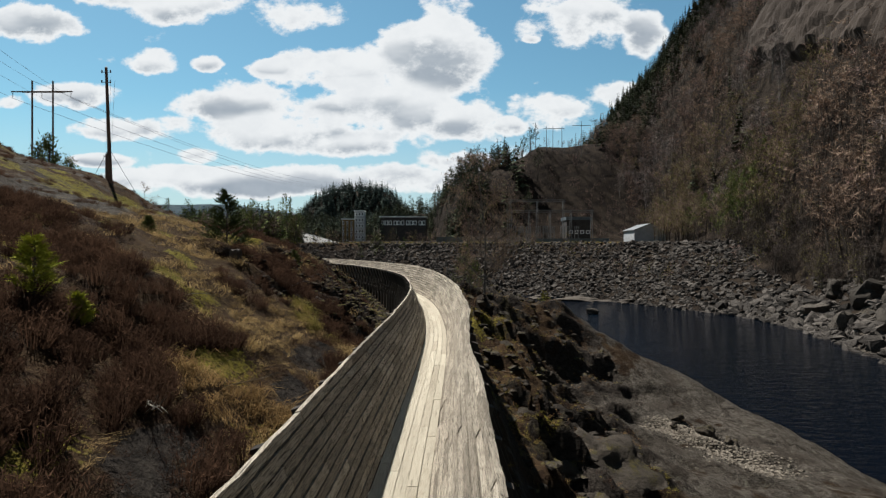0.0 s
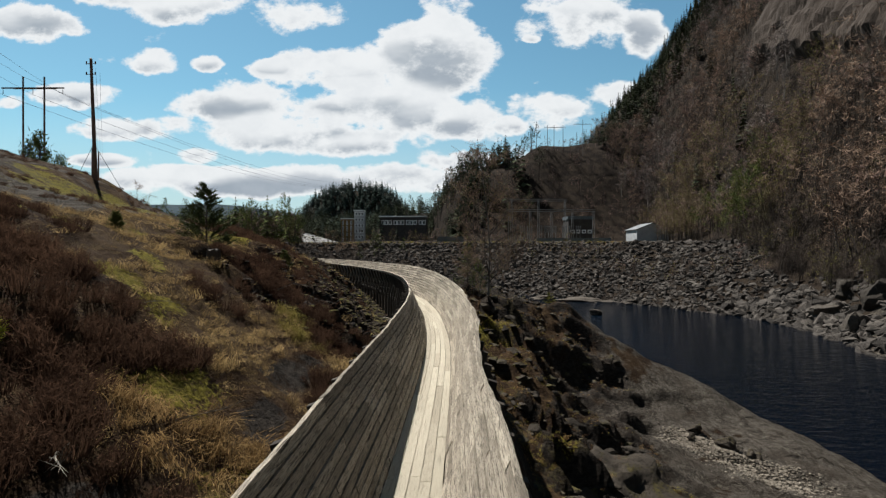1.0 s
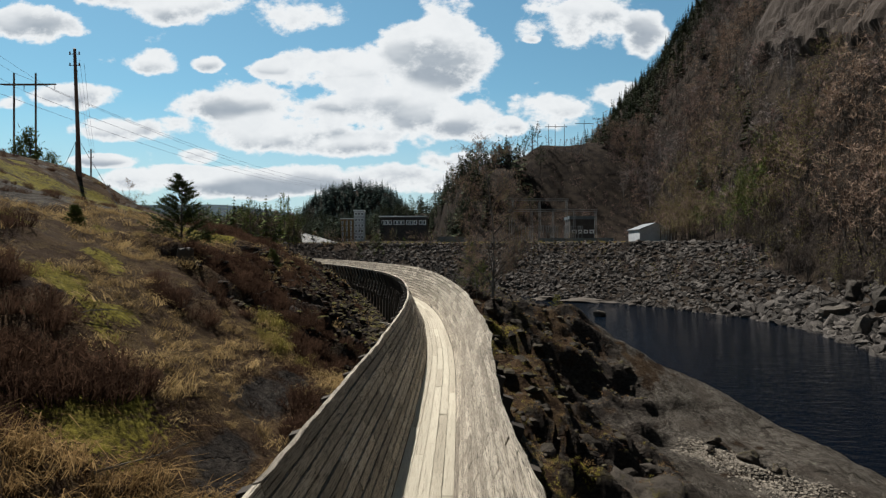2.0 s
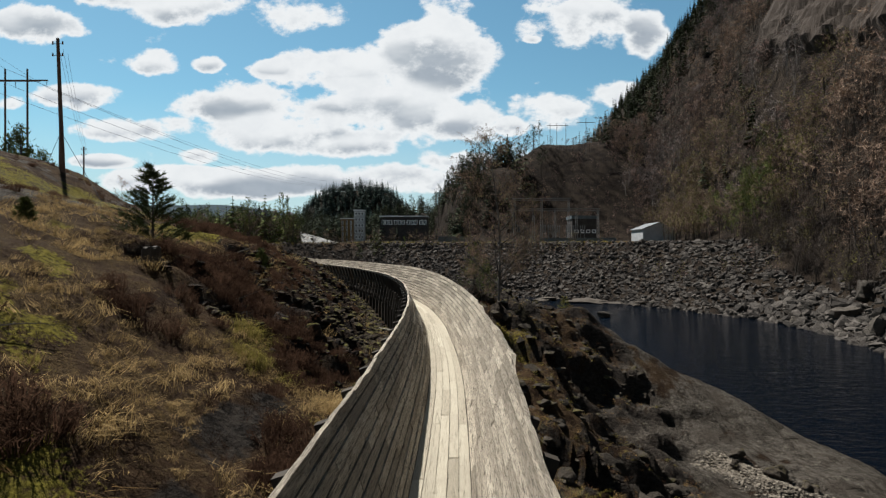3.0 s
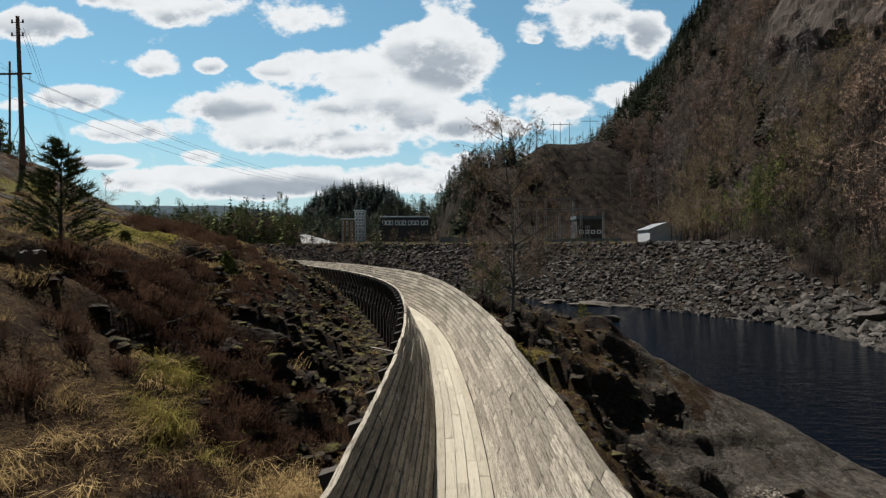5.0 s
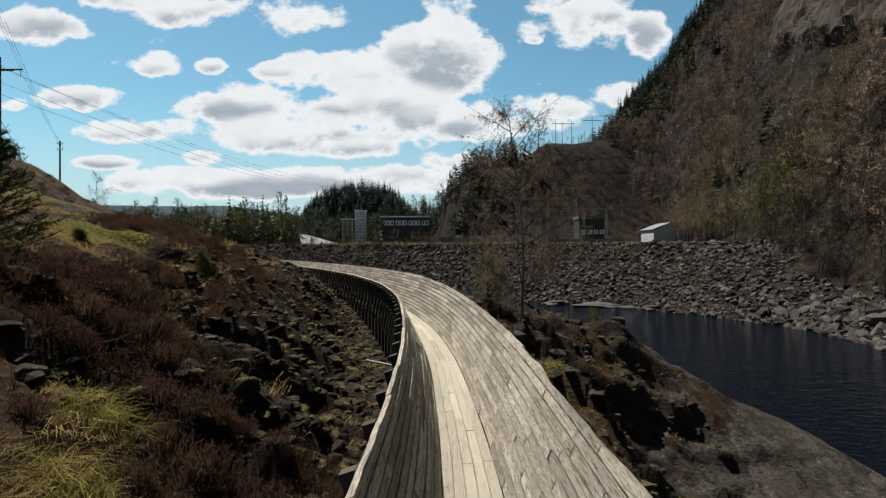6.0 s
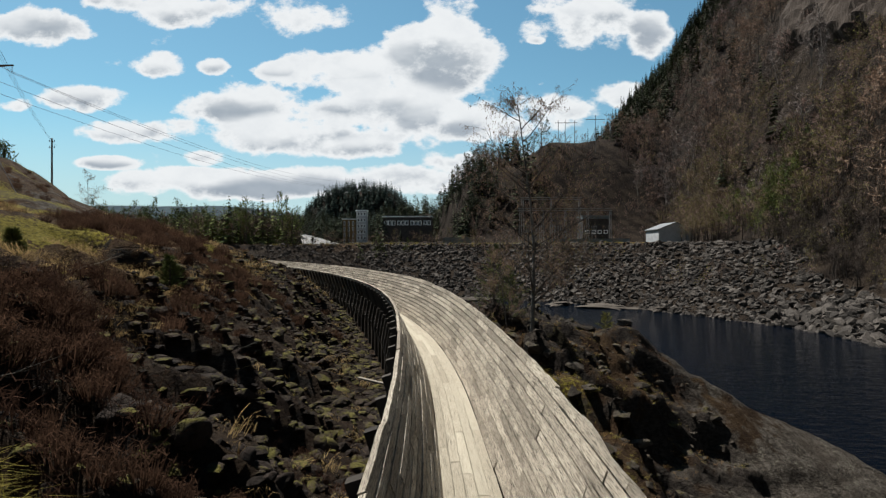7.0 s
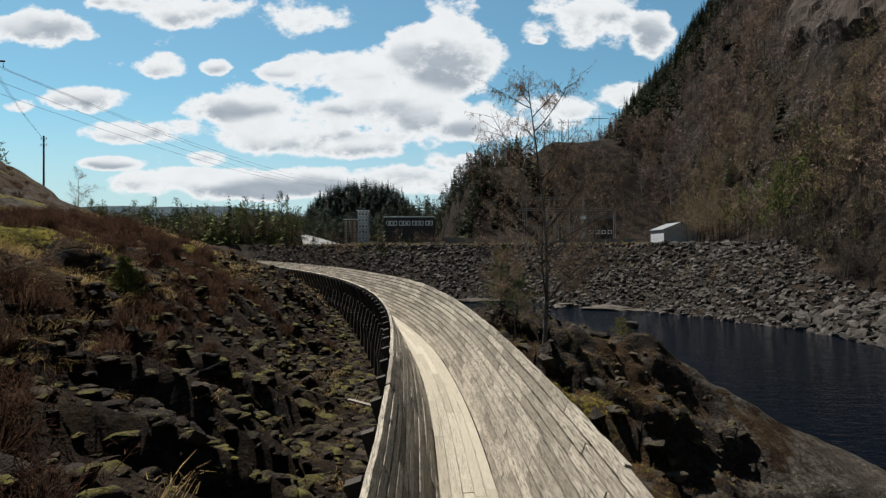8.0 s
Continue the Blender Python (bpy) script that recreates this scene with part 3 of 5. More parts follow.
# ---- stone ----
def leafy(name, a, b, rough=0.8, through_light=0.0):
    """Thin growth: every plant has its own tone between two colours, every blade or twig a little of its own."""
    m, n = material(name)
    isle = n.add("ShaderNodeNewGeometry").outputs["Random Per Island"]
    own = n.add("ShaderNodeAttribute")
    own.attribute_name = "tone"
    fac = n.math("ADD", n.math("MULTIPLY", isle, 0.32), n.math("MULTIPLY", own.outputs["Fac"], 0.68))
    colour = n.mix(fac, a, b)
    if not through_light:
        finish(n, colour, rough, None, 0, 0, 0.02)
        return m
    front = n.add("ShaderNodeBsdfDiffuse", Color=colour)
    back = n.add("ShaderNodeBsdfTranslucent", Color=colour)
    both = n.add("ShaderNodeMixShader", i0=through_light, i1=front.outputs[0], i2=back.outputs[0])
    n.add("ShaderNodeOutputMaterial", Surface=both.outputs[0])
    return m


def mossy_rock(name, dark, pale, moss, amount):
    """Stone with moss on what lies flat."""
    m, n = material(name)
    p = n.add("ShaderNodeTexCoord").outputs["Object"]
    own = n.add("ShaderNodeObjectInfo").outputs["Random"]
    geo = n.add("ShaderNodeNewGeometry")
    up = n.add("ShaderNodeSeparateXYZ", Vector=geo.outputs["Normal"]).outputs[2]
    big, small = n.noise(geo.outputs["Position"], 1.3, 5.0, 0.6), n.noise(geo.outputs["Position"], 14.0, 5.0, 0.65)
    tone = n.math("FRACT", n.math("ADD", own, geo.outputs["Random Per Island"]))
    c = n.mix(tone, dark, pale)
    c = n.mix(n.ramp(small, 0.40, 0.66, 0.0, 0.7), c, n.mix(0.5, c, pale))
    c = n.mix(n.ramp(big, 0.52, 0.66, 0.0, 0.5), c, dark)
    where = n.math("MULTIPLY", n.ramp(up, 0.45, 0.85), n.ramp(n.math("ADD", n.math("ADD", big, n.math("MULTIPLY", n.math("SUBTRACT", small, 0.5), 0.9)), n.math("MULTIPLY", tone, 0.25)), 0.70 - amount, 0.90 - amount, 0.0, 0.85))
    c = n.mix(where, c, n.mix(n.ramp(small, 0.35, 0.65), moss, tuple(v * 0.45 for v in moss)))
    mid = n.noise(geo.outputs["Position"], 4.0, 6.0, 0.65)
    c = n.mix(n.ramp(mid, 0.52, 0.64, 0.0, 0.55), c, dark)
    finish(n, c, 0.93, n.math("ADD", n.math("ADD", big, mid), n.math("MULTIPLY", small, 0.4)), 0.11, 0.0, 0.06)
    return m


M_SCREE = mossy_rock("mossy_stone", (0.008, 0.006, 0.0045), (0.042, 0.031, 0.025), (0.110, 0.098, 0.022), 0.12)
M_CRAG = mossy_rock("dark_crag", (0.017, 0.014, 0.011), (0.060, 0.050, 0.040), (0.085, 0.072, 0.022), 0.06)
M_RIPRAP = mossy_rock("broken_stone", (0.010, 0.009, 0.008), (0.092, 0.080, 0.070), (0.05, 0.062, 0.03), -0.1)
M_SHELF = mossy_rock("tan_shelf", (0.045, 0.038, 0.032), (0.105, 0.089, 0.074), (0.10, 0.09, 0.04), -0.1)
M_CLIFF = mossy_rock("cliff_rock", (0.020, 0.015, 0.012), (0.060, 0.047, 0.038), (0.05, 0.045, 0.02), -0.3)
M_SHORE = mossy_rock("shore_rock", (0.022, 0.019, 0.016), (0.080, 0.069, 0.058), (0.08, 0.07, 0.03), -0.3)
M_PEBBLE = mossy_rock("pale_pebbles", (0.09, 0.076, 0.06), (0.20, 0.172, 0.138), (0.2, 0.18, 0.1), -0.3)


def hull(rng, count, flat=0.7):
    """Corners and triangles of one broken stone, about one across."""
    bm = bmesh.new()
    for _ in range(count):
        v = Vector(rng.normal(size=3)).normalized() * rng.uniform(0.42, 0.52)
        bm.verts.new((v.x * rng.uniform(0.9, 1.15), v.y * 0.8, v.z * flat))
    res = bmesh.ops.convex_hull(bm, input=bm.verts)
    bmesh.ops.delete(bm, geom=[g for g in set(res["geom_interior"] + res["geom_unused"]) if isinstance(g, bmesh.types.BMVert)], context="VERTS")
    bmesh.ops.triangulate(bm, faces=bm.faces)
    bm.verts.index_update()
    out = (np.array([v.co[:] for v in bm.verts]), np.array([[v.index for v in f.verts] for f in bm.faces]))
    bm.free()
    return out[0], out[1], np.zeros(len(out[1]), int)


def scatter(name, templates, rows, mats, label, category, smooth=False, kind="stuff"):
    """Many small growths or stones in one mesh. rows: template, x, y, z, scale, turn, stretch up, lean x, lean y."""
    rows = np.asarray(rows, float)
    verts, faces, index, tones, base = [], [], [], [], 0
    shade = np.random.default_rng(len(rows)).random(len(rows))
    for k, (v, f, mi) in enumerate(templates):
        r = rows[rows[:, 0] == k]
        if not len(r):
            continue
        c, s_ = np.cos(r[:, 5])[:, None], np.sin(r[:, 5])[:, None]
        x = (v[None, :, 0] * c - v[None, :, 1] * s_) * r[:, 4:5]
        y = (v[None, :, 0] * s_ + v[None, :, 1] * c) * r[:, 4:5]
        z = np.repeat(v[None, :, 2], len(r), 0) * r[:, 4:5] * r[:, 6:7]
        x, y = x + z * r[:, 7:8] + r[:, 1:2], y + z * r[:, 8:9] + r[:, 2:3]
        verts.append(np.stack([x, y, z + r[:, 3:4]], -1).reshape(-1, 3))
        faces.append((f[None] + (np.arange(len(r)) * len(v))[:, None, None]).reshape(-1, 3) + base)
        index.append(np.tile(mi, len(r)))
        tones.append(np.repeat(shade[rows[:, 0] == k], len(v)))
        base += len(v) * len(r)
    me = fast_mesh(name, np.concatenate(verts), np.concatenate(faces), mats, smooth)
    me.polygons.foreach_set("material_index", np.concatenate(index).astype(np.int32))
    me.attributes.new("tone", "FLOAT", "POINT").data.foreach_set("value", np.concatenate(tones).astype(np.float32))
    return tagged(new(name, me), label, category, kind=kind)


def rows_at(rng, x, y, kinds, low, high, sink=0.15, up=(1.0, 1.0), lean=0.0, power=1.0):
    n = len(x)
    size = low + (high - low) * rng.random(n) ** power
    z = rough(x, y) - sink * size
    return np.stack([rng.integers(0, kinds, n), x, y, z, size, rng.random(n) * 6.283, rng.uniform(*up, n),
                     rng.normal(0, lean + 1e-6, n), rng.normal(0, lean + 1e-6, n)], -1)


rng = np.random.default_rng(11)
BLOCKS = [hull(rng, 13) for _ in range(14)]
STONES = [hull(rng, 24, .62) for _ in range(10)]


def put(me, name, m, label, category, group=""):
    ob = new(name, me)
    ob.matrix_world = m
    return tagged(ob, label, category, group)


def build_riprap():
    x, y = rng.uniform(-75, 96, 70000), rng.uniform(60, 245, 70000)
    r = bank_reach(x, y)
    u = x - flume_x(np.minimum(y, 112.0))
    keep = (r > -1.5) & (r < 38) & ((x > -34) | (rng.random(70000) < .35)) & ((u > 4) | (y > 160)) & ((y > 125) | ((x > 55) & (r < 16))) & (x < 84 + 10 * (y > 150))
    x, y, r = x[keep][:11500], y[keep][:11500], r[keep][:11500]
    rows = rows_at(rng, x, y, len(BLOCKS), 0.7, 2.7, -0.04, (0.75, 1.5), 0.25, 2.6)
    big = (y < 135) & (r < 12)
    rows[big, 4] *= 1.5
    order = np.argsort(rows[:, 2] + 200 * (r > 13))
    near, rows = rows[order[:260]], rows[order[260:]]
    shapes = [fast_mesh("stone_block", v, f, [M_RIPRAP]) for v, f, _ in BLOCKS]
    for k, bx, by, bz, size, turn, up, _, _ in near:
        m = pose(bx, by, bz, 0, 0, math.degrees(turn)) @ Matrix.Diagonal((size, size, size * up, 1))
        tagged(put(shapes[int(k)], "stone_block", m, "angular grey stone block on the shore", "stone", "blocks along the far shore"))
    scatter("riprap", BLOCKS, rows, [M_RIPRAP], "steep embankment of grey broken stone blocks", "riprap")


build_riprap()


def stone_mesh(name, seed, mat, level=3, flat=0.75, jag=0.22, sharp=False):
    """A weathered boulder, about one across, with ledges and worn corners."""
    bm = bmesh.new()
    bmesh.ops.create_icosphere(bm, subdivisions=level, radius=0.5)
    r = random.Random(seed)
    cuts = [(Vector((r.gauss(0, 1), r.gauss(0, 1), r.gauss(0, 1))).normalized(), r.uniform(0.16, 0.36) if sharp else r.uniform(0.20, 0.40)) for _ in range(20 if sharp else 13)]
    off = Vector((seed * 3.1, seed * 1.7, 0))
    for v in bm.verts:
        p = v.co.copy()
        for d, h in cuts:
            k = p.dot(d) - h
            if k > 0:
                p -= d * k * 0.97
        p += p.normalized() * noise.fractal(p * 3 + off, 1.0, 2.0, 4) * jag * 0.35
        v.co = (p.x * 1.1, p.y * 0.9, p.z * flat)
    me = bpy.data.meshes.new(name)
    bm.to_mesh(me)
    bm.free()
    me.materials.append(mat)
    me.polygons.foreach_set("use_smooth", [not sharp] * len(me.polygons))
    return me


def build_boulders():
    r = random.Random(8)
    meshes = [stone_mesh("boulder", k, M_SCREE, 3, r.uniform(0.55, 0.85)) for k in range(10)]
    placed = 0
    while placed < 290:
        y, d = r.uniform(24.5, 58), 1.7 + 6.3 * r.random() ** 1.35
        x = float(flume_x(y)) - d
        if d > 5.5 and r.random() < 0.35 or y > 54 and d > 3:
            continue
        size = 0.22 + 0.75 * r.random() ** 2.6
        m = pose(x, y, ground_z(x, y) - size * 0.06, r.uniform(-25, 25), r.uniform(-25, 25), r.uniform(0, 360)) @ Matrix.Scale(size, 4)
        put(meshes[placed % 10], "boulder", m, "rounded grey stone with yellow-green moss in the scree", "boulder", "scree beside the flume")
        placed += 1
    crag = [stone_mesh("crag_boulder", 40 + k, M_CRAG, 4, 0.8, 0.62) for k in range(8)]
    spots = [(7.6, 25.2, 4.6), (4.6, 21.5, 2.2), (9.8, 22.6, 1.6), (12.5, 29.0, 1.2)]
    while len(spots) < 22:
        y = r.uniform(9, 56)
        u = 2.5 + 9.5 * r.random() ** 1.3
        x = float(flume_x(y)) + u
        if height(np.array([x]), np.array([y]))[0] > 3.4:
            spots.append((x, y, (0.5 + 1.3 * r.random() ** 1.5) * min(1.0, .45 + u * .12)))
    for k, (x, y, size) in enumerate(spots):
        low = 0.12 if k < 1 else -0.12
        m = pose(x, y, ground_z(x, y) + size * low, r.uniform(-15, 15), r.uniform(0, 28), r.uniform(-40, 40)) @ Matrix.Diagonal((size * r.uniform(.9, 1.5), size, size * r.uniform(.7, 1.0), 1))
        put(crag[k % 8], "crag_boulder", m, "large dark weathered boulder on the river side", "boulder", "boulders below the flume")
    broken = [stone_mesh("shore_boulder", 90 + k, M_SHORE, 3, 0.85, 0.30, True) for k in range(4)]
    m = pose(36, 131, WATER_Z + 0.3, 0, 14, 20) @ Matrix.Diagonal((6.0, 3.4, 3.6, 1))
    put(broken[1], "river_rock", m, "low grey rock standing in the river", "rock")
    shelf = [stone_mesh("rock_shelf", 70 + k, M_SHELF, 4, 0.7, 0.5, True) for k in range(3)]
    for k, (x, y, a, b, c) in enumerate([(43, 164, 26, 13, 5.2), (31, 172, 18, 11, 4.6), (9, 188, 26, 12, 5.2), (-2, 192, 16, 9, 4.8), (53, 157, 12, 8, 5.0)]):
        m = pose(x, y, WATER_Z, 0, 0, r.uniform(-25, 25)) @ Matrix.Diagonal((a, b, c, 1))
        put(shelf[k % 3], "rock_shelf", m, "low tan rock shelf at the water's edge", "rock", "shelves on the far shore")
    for k, (x, y, size) in enumerate([(75, 110, 11), (81, 113, 9), (71, 97, 8), (73, 88, 10), (79, 99, 11), (67, 80, 8), (71, 76, 9), (70, 117, 5), (72, 121, 6), (84, 106, 9), (76, 91, 7)]):
        m = pose(x, y, ground_z(x, y) + size * 0.05, r.uniform(-10, 10), r.uniform(-10, 10), r.uniform(0, 360)) @ Matrix.Scale(size, 4)
        put(broken[k % 4], "shore_boulder", m, "huge pale grey boulder on the far shore", "boulder", "boulders on the far shore")
    # pebbles washed into a hollow that runs down the slab
    along = rng.random(2600)
    x = np.interp(along, [0, .35, 1], [15.6, 17.2, 20.2]) + rng.normal(0, .5 + .5 * along, 2600)
    y = np.interp(along, [0, .35, 1], [40.5, 38.5, 33.2]) + rng.normal(0, .45 + .3 * along, 2600)
    scatter("pebbles", BLOCKS, rows_at(rng, x, y, len(BLOCKS), 0.09, 0.34, -0.1, (0.7, 1), 0, 2.5), [M_PEBBLE], "pale washed pebbles in a rock hollow", "pebbles")
    for k, (px, py, size) in enumerate([(17.4, 40.6, 1.1), (18.6, 38.6, 1.5), (19.6, 37.4, 1.2), (16.6, 39.3, .8)]):
        m = pose(px, py, ground_z(px, py) + size * .12, r.uniform(-15, 15), r.uniform(-15, 15), r.uniform(0, 360)) @ Matrix.Scale(size, 4)
        put(crag[k % 8], "slab_boulder", m, "rounded grey boulder lying among pale pebbles", "boulder", "boulders in the hollow")
    y = rng.uniform(10, 58, 2100)
    x = flume_x(y) + 2.4 + 17 * rng.random(2100)
    on = (height(x, y) > 3.6) & ((y > 40) | (x - flume_x(y) < 14))
    scatter("crag_stones", BLOCKS + STONES, rows_at(rng, x[on], y[on], len(BLOCKS) + len(STONES), 0.2, 1.1, 0.05, (0.5, 1.0), 0.3, 2.5), [M_CRAG], "broken dark stones on the crag", "stones")
    y = rng.uniform(23, 60, 3600)
    x = flume_x(y) - 1.2 - 7.6 * rng.random(3600) ** 1.35
    scatter("scree", STONES, rows_at(rng, x, y, len(STONES), 0.12, 0.62, -0.05, (0.5, 1), 0.3, 2), [M_SCREE], "loose broken stones among moss", "scree")


build_boulders()


def build_cliff():
    """Bare stepped rock high on the mountain."""
    xs, ys = np.arange(108, 196, 1.1), np.arange(126, 268, 1.1)
    gx, gy = np.meshgrid(xs, ys)
    gz = rough(gx, gy)
    bare = cliff_face(gx, gy)
    dip = gz + 0.55 * gy
    out = 7.5 * bare - 4.5 + bare * (2.4 * bumps(gx, gy, 16, 3) + 2.0 * np.abs(bumps(dip, gx * .12 + gy * .12, 8, 2)) + 1.3 * bumps(dip, gx * .3 + gy * .3, 4.5, 2) + 0.9 * bumps(gx, gy, 3.5, 2))
    v = np.stack([gx - .8 * out, gy, gz + .5 * out], -1).reshape(-1, 3)
    nx, ny = len(xs), len(ys)
    i = np.arange(nx * ny).reshape(ny, nx)
    faces = np.stack([i[:-1, :-1], i[:-1, 1:], i[1:, 1:], i[1:, :-1]], -1).reshape(-1, 4)
    me = fast_mesh("cliff_rock", v, faces, [M_CLIFF], False)
    tagged(new("cliff_rock", me), "brown-grey stepped cliff high on the mountain", "cliff", kind="structure")


build_cliff()


# ---- woods ----
M_BARK = leafy("grey_bark", (0.032, 0.027, 0.023), (0.088, 0.074, 0.062))
M_TWIG = leafy("brown_twigs", (0.055, 0.039, 0.034), (0.290, 0.198, 0.165))
M_BIRCHTWIG = leafy("birch_twigs", (0.11, 0.074, 0.055), (0.26, 0.178, 0.130), 0.8, 0.25)
M_TWIG_DARK = leafy("dark_twigs", (0.026, 0.021, 0.018), (0.088, 0.069, 0.058))
M_TWIG_GREY = leafy("grey_twigs", (0.060, 0.049, 0.046), (0.300, 0.250, 0.232))
M_TWIG_OCHRE = leafy("ochre_twigs", (0.085, 0.058, 0.043), (0.36, 0.250, 0.180))
M_BUD = leafy("budding_leaves", (0.13, 0.125, 0.032), (0.25, 0.225, 0.065))
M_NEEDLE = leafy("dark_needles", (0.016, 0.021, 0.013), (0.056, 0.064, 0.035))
# far conifers: air haze painted in as paler, bluer needles
M_HAZED_NEEDLE = leafy("hazed_needles", (0.030, 0.045, 0.038), (0.070, 0.092, 0.076))
M_PINE = leafy("pine_needles", (0.045, 0.060, 0.020), (0.13, 0.145, 0.045))


M_BIRCHGREY = leafy("pale_stems", (0.075, 0.068, 0.060), (0.20, 0.185, 0.165))


class Twigs:
    """Collects tapered sticks and slivers."""

    def __init__(self):
        self.v, self.f, self.m = [], [], []

    def stick(self, p, q, r0, r1, mat, sides=3):
        p, q = np.asarray(p, float), np.asarray(q, float)
        d = q - p
        d = d / (np.linalg.norm(d) + 1e-9)
        a = np.cross(d, (0.31, 0.87, 0.38))
        a /= np.linalg.norm(a)
        b, base = np.cross(d, a), len(self.v)
        for c, r in ((p, r0), (q, r1)):
            for k in range(sides):
                w = 6.283 * k / sides
                self.v.append(c + (a * math.cos(w) + b * math.sin(w)) * r)
        for k in range(sides):
            i, j = base + k, base + (k + 1) % sides
            self.f += [(i, j, j + sides), (i, j + sides, i + sides)]
            self.m += [mat, mat]

    def sliver(self, p, q, width, mat, r):
        p, q = np.asarray(p, float), np.asarray(q, float)
        side = np.cross(q - p, r.normal(size=3))
        side *= width / (np.linalg.norm(side) + 1e-9)
        base = len(self.v)
        self.v += [p - side, p + side, q]
        self.f.append((base, base + 1, base + 2))
        self.m.append(mat)

    def leaf(self, p, size, mat, r):
        a, b = r.normal(size=3), r.normal(size=3)
        base = len(self.v)
        self.v += [p + a * size * 0.6, p - a * size * 0.4 + b * size * 0.4, p - b * size * 0.6]
        self.f.append((base, base + 1, base + 2))
        self.m.append(mat)

    def done(self):
        return np.array(self.v), np.array(self.f), np.array(self.m)


def bare_tree(r, leaves=0):
    """A leafless broad tree of height one."""
    t = Twigs()
    p, d = np.zeros(3), np.array([r.normal(0, .05), r.normal(0, .05), 1])
    pts = [p]
    for k in range(4):
        d = d + np.array([r.normal(0, .10), r.normal(0, .10), 0.1])
        q = p + d / np.linalg.norm(d) * 0.235
        t.stick(p, q, 0.014 * (1 - k * .22), 0.014 * (1 - (k + 1) * .22), 0)
        p = q
        pts.append(p)
    for i in range(12):
        f = r.uniform(0.22, 0.98) * 4
        k = min(3, int(f))
        o = pts[k] + (pts[k + 1] - pts[k]) * (f - k)
        w, long = r.uniform(0, 6.283), r.uniform(0.16, 0.36) * (1.25 - f / 5)
        e = o + np.array([math.cos(w) * .95, math.sin(w) * .95, r.uniform(.3, .9)]) * long
        t.sliver(o, e, 0.0045, 0, r)
        for _ in range(13):
            a = o + (e - o) * r.uniform(.25, 1.1)
            b = a + r.normal(0, .062, 3) + np.array([0, 0, .012])
            t.sliver(a, b, 0.0042, 1, r)
            if leaves and r.random() < .7:
                t.leaf(b, 0.012 * leaves, 2, r)
                t.leaf(b + r.normal(0, .02, 3), 0.012 * leaves, 2, r)
    return t.done()


def spruce_tree(r, wide=0.17, coarse=1.0):
    t = Twigs()
    t.stick((0, 0, 0), (0, 0, .98), 0.012, 0.002, 0)
    z = 0.10
    while z < 0.99:
        reach = wide * (1.02 - z) ** 0.85 + 0.008
        for k in range(5):
            w, long = r.uniform(0, 6.283), reach * r.uniform(.65, 1.15)
            dx, dy, drop = math.cos(w), math.sin(w), r.uniform(.15, .5) * long
            root = np.array([0, 0, z + .02])
            tip = np.array([dx * long, dy * long, z - drop])
            mid = root * .45 + tip * .55
            side = np.array([-dy, dx, 0]) * long * r.uniform(.26, .42)
            base = len(t.v)
            t.v += [root, mid + side - (0, 0, .01), tip, mid - side - (0, 0, .01)]
            t.f += [(base, base + 1, base + 2), (base, base + 2, base + 3)]
            t.m += [1, 1]
        z += (0.040 + 0.03 * (1 - z)) * coarse
    return t.done()


def pine_tree(r, low=0.4, wide=0.2):
    t = Twigs()
    t.stick((0, 0, 0), (0, 0, .55), 0.016, 0.011, 0)
    t.stick((0, 0, .55), (r.normal(0, .02), r.normal(0, .02), .97), 0.011, 0.002, 0)
    for i in range(15):
        z = low + (1 - low) * (i + r.random()) / 15
        w = r.uniform(0, 6.283)
        reach = wide * (1.12 - z) / (1.12 - low) * r.uniform(.4, 1.1) + .02
        c = np.array([math.cos(w) * reach, math.sin(w) * reach, z + reach * .35])
        t.stick((0, 0, z), c, 0.004, 0.002, 0)
        for _ in range(13):
            a = c + r.normal(0, .032, 3)
            t.sliver(a, a + r.normal(0, .034, 3) + (0, 0, .02), 0.010, 1, r)
    return t.done()


tr = np.random.default_rng(21)
BARE = [bare_tree(tr) for _ in range(7)]
BUDDING = [bare_tree(tr, 1.0) for _ in range(4)]
SPRUCE = [spruce_tree(tr, w, 1.45) for w in (.18, .22, .26, .2)]
FAR_TREES = [spruce_tree(tr, w, 2.2) for w in (.26, .32, .38)]
PINES = [pine_tree(tr, l, w) for l, w in ((.4, .2), (.5, .22), (.35, .18), (.25, .2))]


def woods(name, templates, x, y, low, high, mats, label, power=1.0):
    if len(x):
        scatter(name, templates, rows_at(tr, x, y, len(templates), low, high, 0.02, (0.85, 1.2), 0.04, power), mats, label, "woods")


